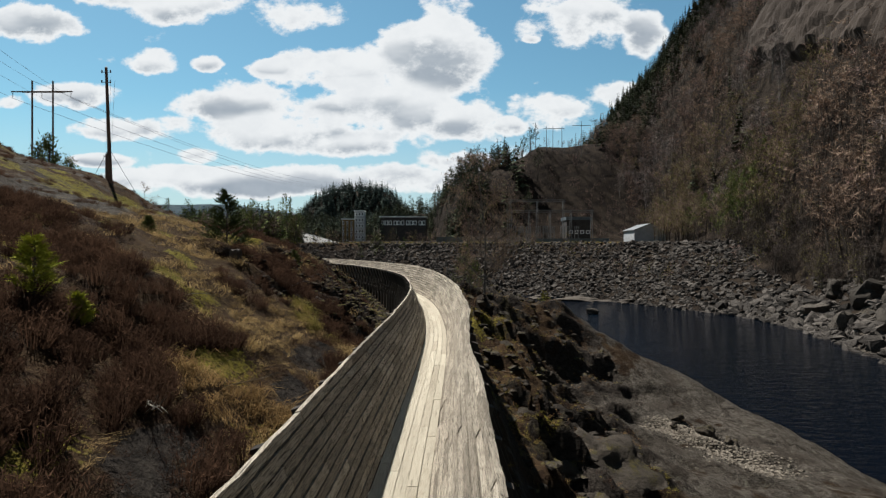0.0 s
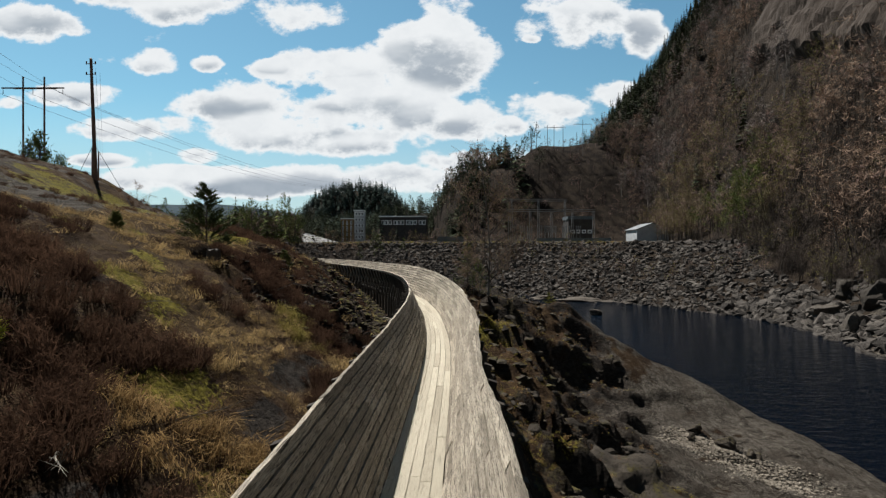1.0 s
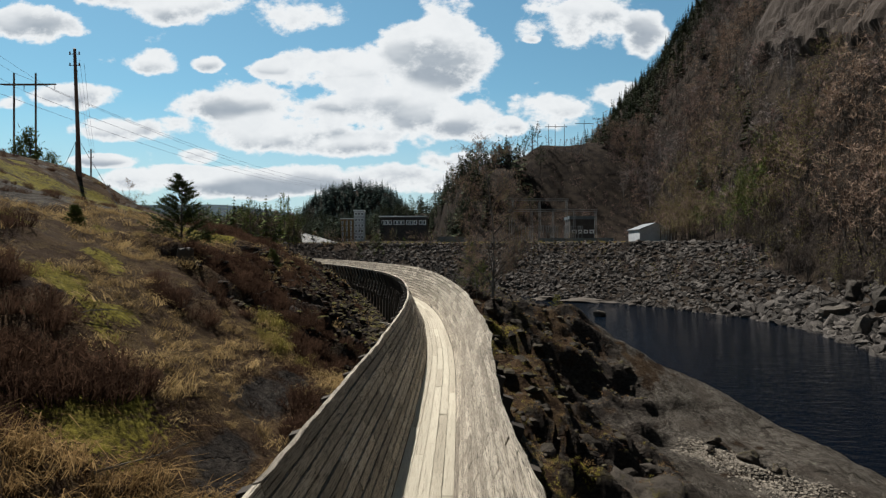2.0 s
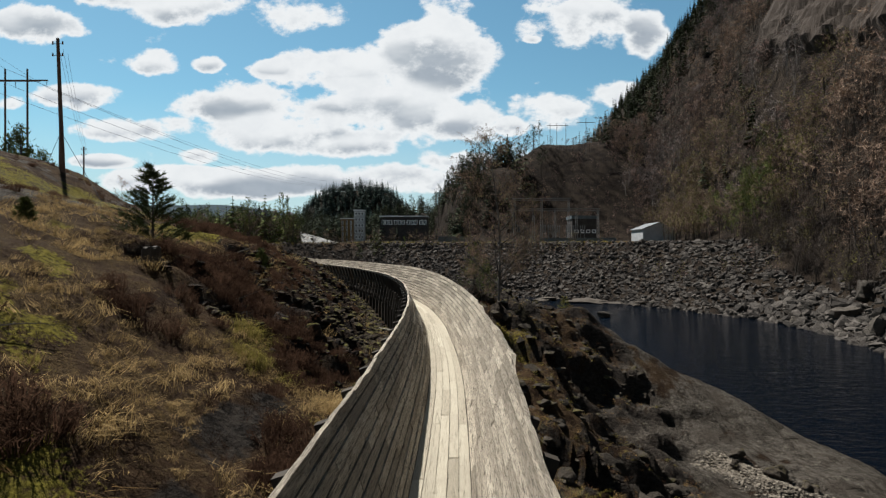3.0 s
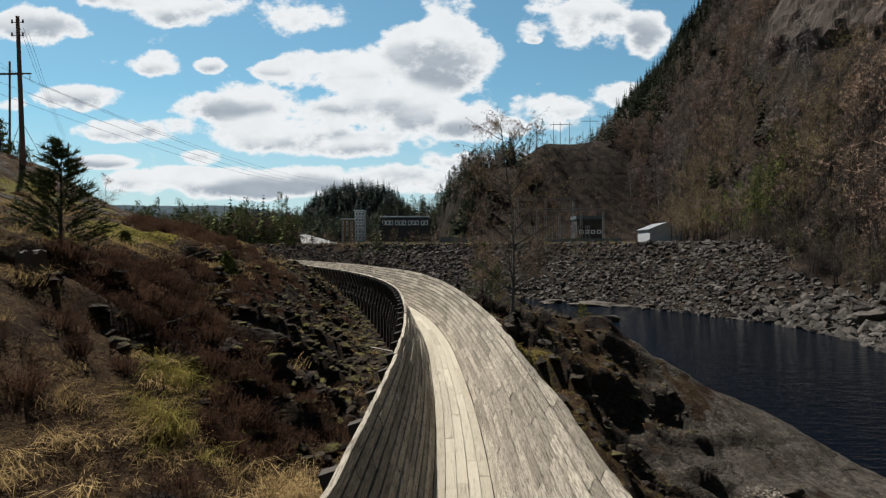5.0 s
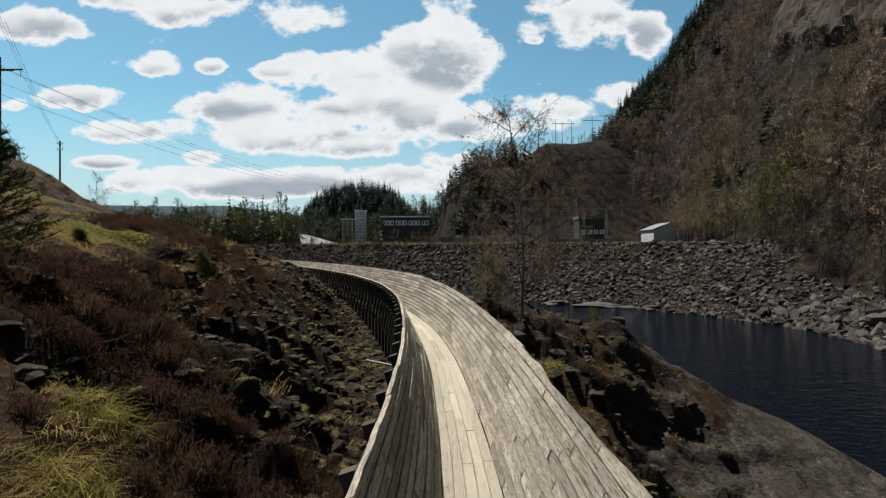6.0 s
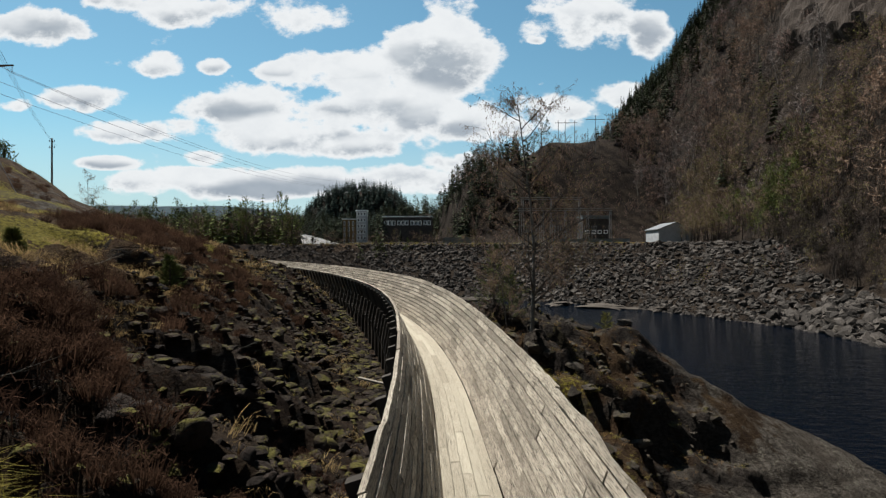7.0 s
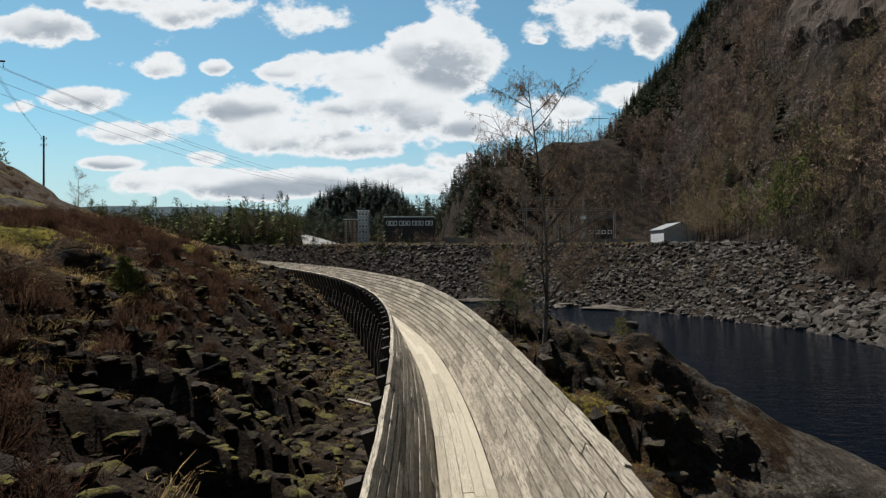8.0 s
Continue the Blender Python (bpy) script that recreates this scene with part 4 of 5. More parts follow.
def build_woods():
    bark, grey, ochre = [M_BARK, M_TWIG, M_BUD], [M_BIRCHGREY, M_TWIG_GREY, M_BUD], [M_BARK, M_TWIG_OCHRE, M_BUD]
    # mountain side
    n = 6400
    x = 86 + 250 * tr.random(n) ** 1.5
    y = 70 + 500 * tr.random(n)
    foot = np.interp(y, [20, 60, 90, 130, 180], [60, 68, 78, 88, 97])
    cliff = cliff_face(x, y) > tr.random(n) * 0.8 + 0.1
    keep = (x > foot) & ~cliff & (x < 0.80 * y + 60)
    x, y = x[keep], y[keep]
    dark = (bumps(x, y, 60, 2) * 0.5 + step(300, 450, y) * 0.9 + 0.30 * step(60, 110, height(x, y)) + tr.normal(0, .28, len(x))) > 0.72
    green = (~dark) & (bumps(x + 300, y, 45, 2) > 0.62)
    bare, tint = ~dark & ~green, bumps(x, y + 500, 38, 3) + tr.normal(0, .25, len(x)) - .45 * step(210, 130, y)
    shade = tr.random(len(x)) < 0.24
    woods("dark_wood", BARE, x[bare & shade], y[bare & shade], 6, 12, [M_BARK, M_TWIG_DARK, M_BUD], "dark leafless wood on the steep mountainside")
    bare = bare & ~shade
    for name, mats, pick, words in (("brown_wood", bark, (tint < .25) & (tint > -.35), "leafless brown wood on the steep mountainside"),
                                    ("grey_wood", grey, tint >= .25, "leafless grey birches on the steep mountainside"),
                                    ("ochre_wood", ochre, tint <= -.35, "ochre-brown leafless wood on the steep mountainside")):
        woods(name, BARE, x[bare & pick], y[bare & pick], 8, 18, mats, words)
    woods("budding_wood", BUDDING, x[green], y[green], 8, 14, bark, "birches with first green leaves on the mountainside")
    woods("spruce_wood", SPRUCE, x[dark], y[dark], 8, 19, [M_BARK, M_NEEDLE], "dark spruces along the mountain's ridge")
    # green group at the mountain's foot, behind the broken stone
    x, y = tr.uniform(88, 116, 120), tr.uniform(165, 260, 120)
    woods("young_birches", BUDDING + BARE[:3], x, y, 8, 15, bark, "thicket of young birches at the mountain's foot")
    x, y = tr.normal(99, 5, 44), tr.normal(188, 9, 44)
    woods("young_pines", PINES, x, y, 8, 15, [M_BARK, M_PINE], "green young pines at the mountain's foot")
    x, y = tr.uniform(83, 97, 34), tr.uniform(206, 217, 34)
    woods("shed_birches", BUDDING, x, y, 6, 12, bark, "young birches crowding the shed")
    # thickets along the far shore
    y = tr.uniform(70, 175, 620)
    x = np.interp(y, [60, 90, 130, 180], [72, 80, 86, 93]) + 24 * tr.random(620) ** 1.6 - 3
    woods("shore_thicket", BARE + BUDDING[:1], x, y, 2.5, 9, [M_BARK, M_TWIG_DARK, M_BUD], "dark leafless thicket above the far shore")
    # knoll and its flank
    n = 1150
    x, y = tr.uniform(-150, 60, n), tr.uniform(285, 560, n)
    keep = (tr.random(n) < step(75, 30, x + (345 - y) * .3)) & ((x > 6) | (y > 378) | (x < -78))
    woods("knoll_pines", PINES[:2] + FAR_TREES, x[keep], y[keep], 9, 18, [M_BARK, M_NEEDLE], "dark conifers on the wooded knoll")
    x, y = tr.uniform(-24, 44, 330), tr.uniform(268, 410, 330)
    keep = (tr.random(330) < step(40, 10, x + (330 - y) * .35)) & ((x > 2) | (y > 372))
    woods("flank_wood", SPRUCE + PINES, x[keep], y[keep], 9, 17, [M_BARK, M_NEEDLE], "dark conifers on the flank of the knoll")
    n = 330
    x, y = tr.uniform(6, 110, n), tr.uniform(258, 350, n)
    woods("knoll_scrub", BARE, x, y, 3, 9, bark, "leafless scrub on the cleared slope", 1.5)
    # wooded hill and the low wood behind the bank
    n = 1900
    x, y = tr.uniform(-200, -20, n), tr.uniform(600, 730, n)
    woods("hill_wood", FAR_TREES, x, y, 5, 17, [M_BARK, M_HAZED_NEEDLE], "dense dark conifers on a far hill", 1.8)
    n = 1500
    y = tr.uniform(240, 480, n)
    x = -y * tr.uniform(0.24, 0.62, n) - 6
    dark = tr.random(n) < .55
    woods("valley_pines", PINES + SPRUCE, x[dark], y[dark], 8, 19, [M_BARK, M_PINE], "pines and spruces in the valley bottom")
    woods("valley_birches", BARE + BUDDING, x[~dark], y[~dark], 8, 15, bark, "leafless birches in the valley bottom")
    x, y = np.array([-47.5, -45, -69, -72, -8, -5, -1, 3, 6]), np.array([344, 342, 335, 330, 342, 350, 340, 335, 345])
    woods("station_trees", SPRUCE + BARE[:1], x, y, 9, 15, [M_BARK, M_NEEDLE], "trees in front of the power station", 2)
    for kx, ky, tall, words in ((-37, 300, 17, "tall slender dark spruce before the power station"), (-34.2, 303, 21, "tall slender dark spruce before the power station"), (-52, 298, 11, "dark spruce beside the road"), (-57.5, 304, 13, "dark spruce beside the road"), (-26, 306, 9, "small dark spruce before the power station"), (-71, 300, 12, "dark spruce beside the road")):
        scatter("spruce_tree", SPRUCE[:1], [(0, kx, ky, ground_z(kx, ky) - .2, tall, kx, 1.0, 0, 0)], [M_BARK, M_NEEDLE], words, "tree", kind="")
    x, y = tr.uniform(-150, -60, 260), tr.uniform(420, 600, 260)
    woods("far_pines", FAR_TREES, x, y, 9, 16, [M_BARK, M_HAZED_NEEDLE], "conifers beyond the power station")
    # scrub on the flume's end of the embankment
    x, y = tr.uniform(-75, -16, 900), tr.uniform(188, 243, 900)
    r = bank_reach(x, y)
    keep = (r > 3) & (r < 37) & (tr.random(900) < step(-16, -34, x))
    woods("bank_scrub", BARE, x[keep], y[keep], 1.5, 4.5, [M_BARK, M_TWIG_DARK, M_BUD], "low brown scrub on the embankment")
    # brush along the top of the embankment
    x = tr.uniform(-70, 92, 230)
    y = np.interp(-x, [-70, -61, -49, -25, 0, 60], [150, 178, 203, 224, 233, 238]) + tr.uniform(-8, 6, 230)
    woods("bank_brush", BUDDING + BARE[:2], x, y, 2.0, 6.5, bark, "low budding brush along the embankment", 2)


build_woods()


# ---- heather, grass and moss on the near slopes ----
M_HEATHER = leafy("heather", (0.024, 0.014, 0.010), (0.105, 0.060, 0.038), 0.8, 0.3)
M_STRAW = leafy("dry_grass", (0.055, 0.035, 0.015), (0.40, 0.280, 0.130), 0.8, 0.35)
M_GREENGRASS = leafy("fresh_grass", (0.070, 0.058, 0.016), (0.23, 0.190, 0.052), 0.8, 0.35)
M_OCHRE_GRASS = leafy("ochre_grass", (0.075, 0.043, 0.018), (0.30, 0.195, 0.085), 0.8, 0.35)
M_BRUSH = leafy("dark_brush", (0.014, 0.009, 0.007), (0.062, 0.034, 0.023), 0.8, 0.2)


def heather_bush(r):
    """A rounded bush about one across, of fine upright shoots."""
    t = Twigs()
    for _ in range(80):
        w, rad = r.uniform(0, 6.283), 0.5 * math.sqrt(r.random())
        o = np.array([math.cos(w) * rad * .55, math.sin(w) * rad * .55, -.04])
        top = .62 * math.sqrt(max(.05, 1 - (rad / .56) ** 2)) * r.uniform(.75, 1.12)
        e = np.array([math.cos(w) * rad, math.sin(w) * rad, top]) + np.append(r.normal(0, .04, 2), 0)
        t.sliver(o, e, 0.013, 0, r)
        for _ in range(2):
            a = o + (e - o) * r.uniform(.45, .95)
            t.sliver(a, a + np.append(r.normal(0, .07, 2), r.uniform(.02, .15)), 0.012, 0, r)
    return t.done()


def heather_clump(r):
    t = Twigs()
    for _ in range(10):
        o = np.append(r.normal(0, .17, 2), -.02)
        e = o + np.append(r.normal(0, .24, 2), r.uniform(.25, .8))
        t.sliver(o, e, 0.015, 0, r)
        for _ in range(3):
            a = o + (e - o) * r.uniform(.25, .98)
            t.sliver(a, a + np.append(r.normal(0, .13, 2), r.uniform(-.02, .16)), 0.012, 0, r)
    return t.done()


def grass_tuft(r):
    t = Twigs()
    lie = np.append(r.normal(0, .35, 2), 0)
    for _ in range(25):
        o = np.append(r.normal(0, .16, 2), -.02)
        d = lie + np.append(r.normal(0, .35, 2), 0)
        m = o + d * .30 + (0, 0, r.uniform(.30, .6))
        e = m + d * .55 + (0, 0, r.uniform(-.35, .15))
        side = np.array([-d[1], d[0], 0]) * 0.010 / (np.linalg.norm(d) + 1e-6)
        base = len(t.v)
        t.v += [o - side, o + side, m + side * .8, m - side * .8, e]
        t.f += [(base, base + 1, base + 2), (base + 3, base + 2, base + 4)]
        t.m += [0, 0]
    return t.done()


gr = np.random.default_rng(33)
HEATHER, TUFT, BUSH = [heather_clump(gr) for _ in range(5)], [grass_tuft(gr) for _ in range(6)], [heather_bush(gr) for _ in range(5)]


def build_growth():
    # heather bushes, thick where the heather stands
    n = 11000
    y = 3 + 55 * gr.random(n) ** 1.2
    d = 2.0 + 17 * gr.random(n) ** 1.3
    x = flume_x(y) - d
    h, _, bare, green = cover(x, y)
    stony = (d < 6.6) & (y > 25) & (y < 58)
    pick = (h + gr.normal(0, .10, n) > 0.26) & (bare < .55) & (gr.random(n) < np.where(stony, .14, .55))
    bx, by = x[pick], y[pick]
    scatter("heather", BUSH, rows_at(gr, bx, by, 5, 0.40, 1.05, 0.02, (.7, 1.15), .1, 1.5), [M_HEATHER], "maroon-brown heather bushes covering the slope", "heather")
    pick = (h + gr.normal(0, .2, n) > 0.0) & (gr.random(n) < np.where(stony, .30, .45))
    scatter("low_heather", HEATHER, rows_at(gr, x[pick], y[pick], 5, 0.22, 0.5, 0, (.7, 1.2), .1), [M_BRUSH], "low dark heather between the bushes", "heather")
    # heather on the upper hill
    y, d = gr.uniform(22, 70, 850), gr.uniform(15.5, 44, 850)
    x = flume_x(y) - d
    on = bumps(x * .5, y + 9, 4.0, 3) + .25 * step(26, 34, d) > .22
    scatter("hill_heather", BUSH, rows_at(gr, x[on], y[on], 5, 0.35, 0.9, 0.02, (.5, .9), .1), [M_HEATHER], "brown heather on the rocky upper hill", "heather")
    # matted dry grass
    n = 24000
    y = 3 + 56 * gr.random(n) ** 1.2
    d = 1.9 + 18 * gr.random(n) ** 1.25
    x = flume_x(y) - d
    h, _, bare, green = cover(x, y)
    stony = (d < 6.6) & (y > 25) & (y < 58)
    dry = (h + gr.normal(0, .12, n) < 0.16) & (bare < .50) & (gr.random(n) < np.where(stony, .05, .52)) & (bumps(x, y + 33, 1.1, 3) > -.35) & (d < 16.5)
    fresh = dry & (green + gr.normal(0, .15, n) > .55)
    dry = dry & ~fresh
    ochre = dry & (np.hypot((x + 4.9) / 1.0, (y - 12.8) / 1.5) < 1.2)
    dry = dry & ~ochre
    scatter("dry_grass", TUFT, rows_at(gr, x[dry], y[dry], 6, 0.28, 0.95, 0, (.35, .7), .35, 2.0), [M_STRAW], "matted straw-coloured dry grass", "grass")
    scatter("tall_dry_grass", TUFT, rows_at(gr, x[ochre], y[ochre], 6, 0.5, 1.0, 0, (.5, .9), .3), [M_OCHRE_GRASS], "tall tawny dry grass below the heather", "grass")
    scatter("fresh_grass", TUFT, rows_at(gr, x[fresh], y[fresh], 6, 0.14, 0.36, 0, (.4, .9), .2, 2), [M_GREENGRASS], "yellow-green grass and moss tufts", "grass")
    # bright tussocks
    for cx, cy, tint, words in ((-5.15, 21.5, M_GREENGRASS, "bright yellow-green grass tussock on the slope"), (-5.9, 23.0, M_GREENGRASS, "pale green grass tussock among heather"), (-3.1, 21.5, M_STRAW, "straw-coloured grass tussock beside the flume")):
        tx, ty = cx + gr.normal(0, .26, 34), cy + gr.normal(0, .26, 34)
        scatter("grass_tussock", TUFT, rows_at(gr, tx, ty, 6, 0.45, 0.85, 0, (.6, 1.0), .25), [tint], words, "grass", kind="")
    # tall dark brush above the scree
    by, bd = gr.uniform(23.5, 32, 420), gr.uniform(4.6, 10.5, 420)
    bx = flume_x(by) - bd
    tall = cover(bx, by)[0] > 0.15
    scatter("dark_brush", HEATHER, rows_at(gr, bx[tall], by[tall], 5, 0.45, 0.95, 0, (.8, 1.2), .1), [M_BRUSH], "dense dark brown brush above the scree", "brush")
    # yellow-green verge along the top of the embankment
    vx = gr.uniform(-75, 60, 2600)
    vy = gr.uniform(180, 246, 2600)
    reach = bank_reach(vx, vy)
    on = (reach > 35) & (reach < 43)
    scatter("verge", TUFT, rows_at(gr, vx[on], vy[on], 6, 0.9, 2.2, 0, (.5, .9), .2), [M_GREENGRASS], "yellow-green grass verge along the embankment", "grass")
    # ledges on the river side
    n = 13500
    y = gr.uniform(8, 66, n)
    u = 1.9 + 17 * gr.random(n) ** 1.2
    x = flume_x(y) + u
    z = rough(x, y)
    steep = np.hypot(rough(x + .3, y) - z, rough(x, y + .3) - z) / .3
    keep = (z > 3.6) & (steep < 1.6) & (bumps(x, y, 2.4, 3) > np.where(z > 6.5, -0.5, -0.05))
    x, y = x[keep], y[keep]
    kind = bumps(x + 5, y, 3.0, 3) + gr.normal(0, .25, len(x))
    for name, shapes, pick, low, high, mat, words, what in (("ledge_heather", HEATHER, kind < -.25, .2, .5, M_HEATHER, "brown heather on the rock ledges", "heather"),
                                                            ("ledge_straw", TUFT, (kind >= -.25) & (kind < .08), .16, .42, M_OCHRE_GRASS, "tawny dry grass on the rock ledges", "grass"),
                                                            ("ledge_grass", TUFT, kind >= .08, .14, .34, M_GREENGRASS, "yellow-green moss and grass on the rock ledges", "grass")):
        scatter(name, shapes, rows_at(gr, x[pick], y[pick], len(shapes), low, high, 0, (.4, .85), .2), [mat], words, what)


build_growth()


# ---- single trees ----
M_BIRCH = plain("birch_bark", (0.022, 0.019, 0.016), (0.14, 0.125, 0.105), 2.2, 0.8)


def twigs_part(name, t, mats, parent, label=""):
    v, f, m = t.done()
    me = fast_mesh(name, v, f, mats, False)
    me.polygons.foreach_set("material_index", m.astype(np.int32))
    me.attributes.new("tone", "FLOAT", "POINT").data.foreach_set("value", np.full(len(v), 0.5, np.float32))
    ob = new(name, me)
    ob.parent = parent
    return tagged(ob, label)


def birch(x, y, tall, seed, lean, label, fullness=1.0):
    """A birch with a bent trunk, rising limbs and hanging twigs."""
    r = np.random.default_rng(seed)
    tree = tagged(new("birch_tree"), label, "tree", "birches by the flume")
    tree.location = (x, y, ground_z(x, y) - 0.15)
    trunk, crown = Twigs(), Twigs()

    def limb(p, d, long, rad, level):
        steps = (9, 6, 4)[level]
        pts, q = [p], p
        for k in range(steps):
            bend = r.normal(0, (.03, .09, .14)[level], 3)
            d = d + bend + (0, 0, (.02, .055, -.03)[level])
            d = d / np.linalg.norm(d)
            e = q + d * long / steps
            a, b = rad * (1 - k / steps * .85), rad * (1 - (k + 1) / steps * .85)
            (trunk if level == 0 else crown).stick(q, e, a, b, 0, 8 if level == 0 else 4)
            q = e
            pts.append(q)
        if level < 2:
            for _ in range(int((21, 12)[level] * fullness)):
                f = (1 - .86 * r.random() ** .8 if level == 0 else r.uniform(.25, 1.0)) * steps * .999
                k = int(f)
                o = pts[k] + (pts[k + 1] - pts[k]) * (f - k)
                w = r.uniform(0, 6.283)
                out = np.array([math.cos(w), math.sin(w), 0])
                if level == 0:
                    nd, nl = out * .90 + (0, 0, .62), tall * r.uniform(.26, .46) * (1.12 - .66 * f / steps)
                else:
                    nd, nl = d * .5 + out * .8 + (0, 0, .1), long * r.uniform(.3, .55)
                limb(o, nd / np.linalg.norm(nd), nl, rad * (.38, .42)[level] * (1.1 - .5 * f / steps), level + 1)
        else:
            for _ in range(15):
                k = r.integers(1, len(pts))
                o, long2 = pts[k], r.uniform(.18, .5)
                e = o + r.normal(0, .12, 3) + (0, 0, -long2 * .45)
                crown.sliver(o, e, .0060, 1, r)
                for _ in range(2):
                    c = o + (e - o) * r.random()
                    crown.sliver(c, c + r.normal(0, .08, 3) + (0, 0, -.10), .0048, 1, r)
                if r.random() < .6:
                    crown.leaf(e, .030, 2, r)

    limb(np.zeros(3), np.array([lean, 0.02, 1.0]), tall, tall * .0088, 0)
    twigs_part("trunk", trunk, [M_BIRCH], tree, "dark and white patched birch trunk")
    twigs_part("crown", crown, [M_BARK, M_BIRCHTWIG, M_BUD], tree, "bare hanging twigs with first buds")
    return tree


birch(3.2, 43.4, 12.0, 27, 0.04, "tall leafless birch on the rock beside the flume", 1.4)
birch(-50, 92, 8.5, 14, 0.0, "leafless pale tree behind the hill", .7)
birch(2.5, 46.5, 5.0, 9, -0.1, "small leafless birch behind the tall one", .6)


def sapling(x, y, tall, seed, label, mat, bushy=1.0):
    """A young pine with whorls of needled shoots."""
    r = np.random.default_rng(seed)
    tree = tagged(new("pine_sapling"), label, "tree", "young pines on the slope")
    tree.location = (x, y, ground_z(x, y) - 0.05)
    trunk, crown = Twigs(), Twigs()
    trunk.stick((0, 0, 0), (0.02, 0, tall * .95), tall * .016 + .008, .006, 0, 6)
    for k in range(int(6 + tall * 2)):
        z = tall * (.03 + .93 * k / (5 + tall * 2))
        for _ in range(int(9 * bushy)):
            w, long = r.uniform(0, 6.283), tall * .42 * (1.12 - z / tall) * r.uniform(.6, 1.1)
            e = np.array([math.cos(w) * long, math.sin(w) * long, z + long * r.uniform(.25, .8)])
            e[2] += (r.random() - .5) * tall * .12
            o = np.array([0.01, 0, e[2] - long * .5])
            crown.stick(o, e, .008, .004, 0)
            for _ in range(60):
                f = r.uniform(.25, 1.02)
                a = o + (e - o) * f
                b = a + (e - o) / (long + 1e-6) * .07 * bushy + r.normal(0, .055 * bushy, 3)
                crown.sliver(a, b, .010 * bushy, 1, r)
    for _ in range(60):
        a = np.array([0.02, 0, tall * r.uniform(.85, 1.0)])
        crown.sliver(a, a + np.append(r.normal(0, .03, 2), .05), .0045, 1, r)
    twigs_part("trunk", trunk, [M_BARK], tree)
    twigs_part("crown", crown, [M_BARK, mat], tree)
    return tree


M_DARKPINE = leafy("deep_green_needles", (0.022, 0.034, 0.014), (0.085, 0.100, 0.034))
sapling(-10.4, 26.3, 3.1, 3, "dark young pine beside a tree stump", M_DARKPINE, 1.35)
M_YOUNG = leafy("young_needles", (0.16, 0.18, 0.02), (0.36, 0.36, 0.05))
sapling(-8.3, 11.1, 1.25, 5, "bright yellow-green young pine in the heather", M_YOUNG)
sapling(-7.6, 11.4, 0.6, 6, "tiny yellow-green pine seedling in the heather", M_YOUNG)
sapling(-9.3, 34.2, 1.1, 7, "small green pine on the brown slope", M_PINE)
sapling(-12.6, 23.4, 0.7, 8, "low green pine on the mossy slope", M_PINE)
sapling(-11.2, 30.5, 0.6, 12, "low green pine on the mossy slope", M_PINE)
sapling(2.0, 50.0, 4.0, 9, "slender yellow-green pine behind the birch", M_PINE)
sapling(3.0, 51.0, 3.4, 10, "slender yellow-green pine behind the birch", M_PINE)
sapling(10.3, 55.5, 2.4, 11, "small budding tree at the rock's end", M_BUD)


# ---- frames under and beside the flume ----
def beam(bm, p, q, w, h):
    """A squared timber from p to q."""
    p, q = Vector(p), Vector(q)
    m = (q - p).to_track_quat("Z", "Y").to_matrix()
    rings = [[bm.verts.new(c + m @ Vector((sx * w / 2, sy * h / 2, 0))) for sx, sy in ((-1, -1), (1, -1), (1, 1), (-1, 1))] for c in (p, q)]
    for k in range(4):
        bm.faces.new((rings[0][k], rings[0][(k + 1) % 4], rings[1][(k + 1) % 4], rings[1][k]))
    bm.faces.new(rings[0][::-1])
    bm.faces.new(rings[1])


def build_frames(flume):
    first = new("support_frame")
    first.parent = flume
    for name, p, q, w, h in (("sill", (-1.36, 0, 11.40), (1.50, 0, 11.40), .17, .20),
                             ("post", (-0.66, 0, 11.40), (-1.22, 0, 13.12), .13, .15), ("post", (0.66, 0, 11.40), (1.13, 0, 12.78), .13, .15),
                             ("strut", (-1.34, 0, 11.45), (-1.17, 0, 12.4), .11, .11), ("strut", (1.50, 0, 11.45), (1.16, 0, 12.4), .11, .11),
                             ("leg", (-0.95, 0, 9.3), (-0.95, 0, 11.31), .18, .18), ("leg", (0.95, 0, 9.3), (0.95, 0, 11.31), .18, .18)):
        bm = bmesh.new()
        beam(bm, p, q, w, h)
        part(name, bm, M_BEAM, first)
    y = 0.0
    while y < 84:
        p = flume_point(y, 0, 0)
        m = pose(p.x, p.y, 0, 0, 0, -math.degrees(math.atan(float(np.interp(y, _yy, _slope)))))
        if y == 0:
            first.matrix_basis = m
        else:
            copy_thing(first, m)
        y += 1.3


build_frames(FLUME)


# ---- poles and lines ----
M_CERAMIC = plain("brown_ceramic", (0.10, 0.05, 0.035), (0.16, 0.09, 0.06), 8, 0.3)
M_WIRE = plain("grey_wire", (0.06, 0.06, 0.065), (0.09, 0.09, 0.095), 2, 0.5, 0.0, 0.8)
M_STEEL = plain("galvanised_steel", (0.13, 0.133, 0.135), (0.20, 0.203, 0.205), 2, 0.6, 0.004, 0.3)
M_LINEPOLE = plain("grey_line_pole", (0.09, 0.085, 0.08), (0.15, 0.14, 0.13), 2, 0.8)


def insulator(bm, top, long):
    x, y, z = top
    tube(bm, (x, y, z), (x, y, z - long), .025, .025, 6)
    for k in range(4):
        c = z - long * (.25 + .2 * k)
        tube(bm, (x, y, c), (x, y, c - .05), .09, .11, 10)


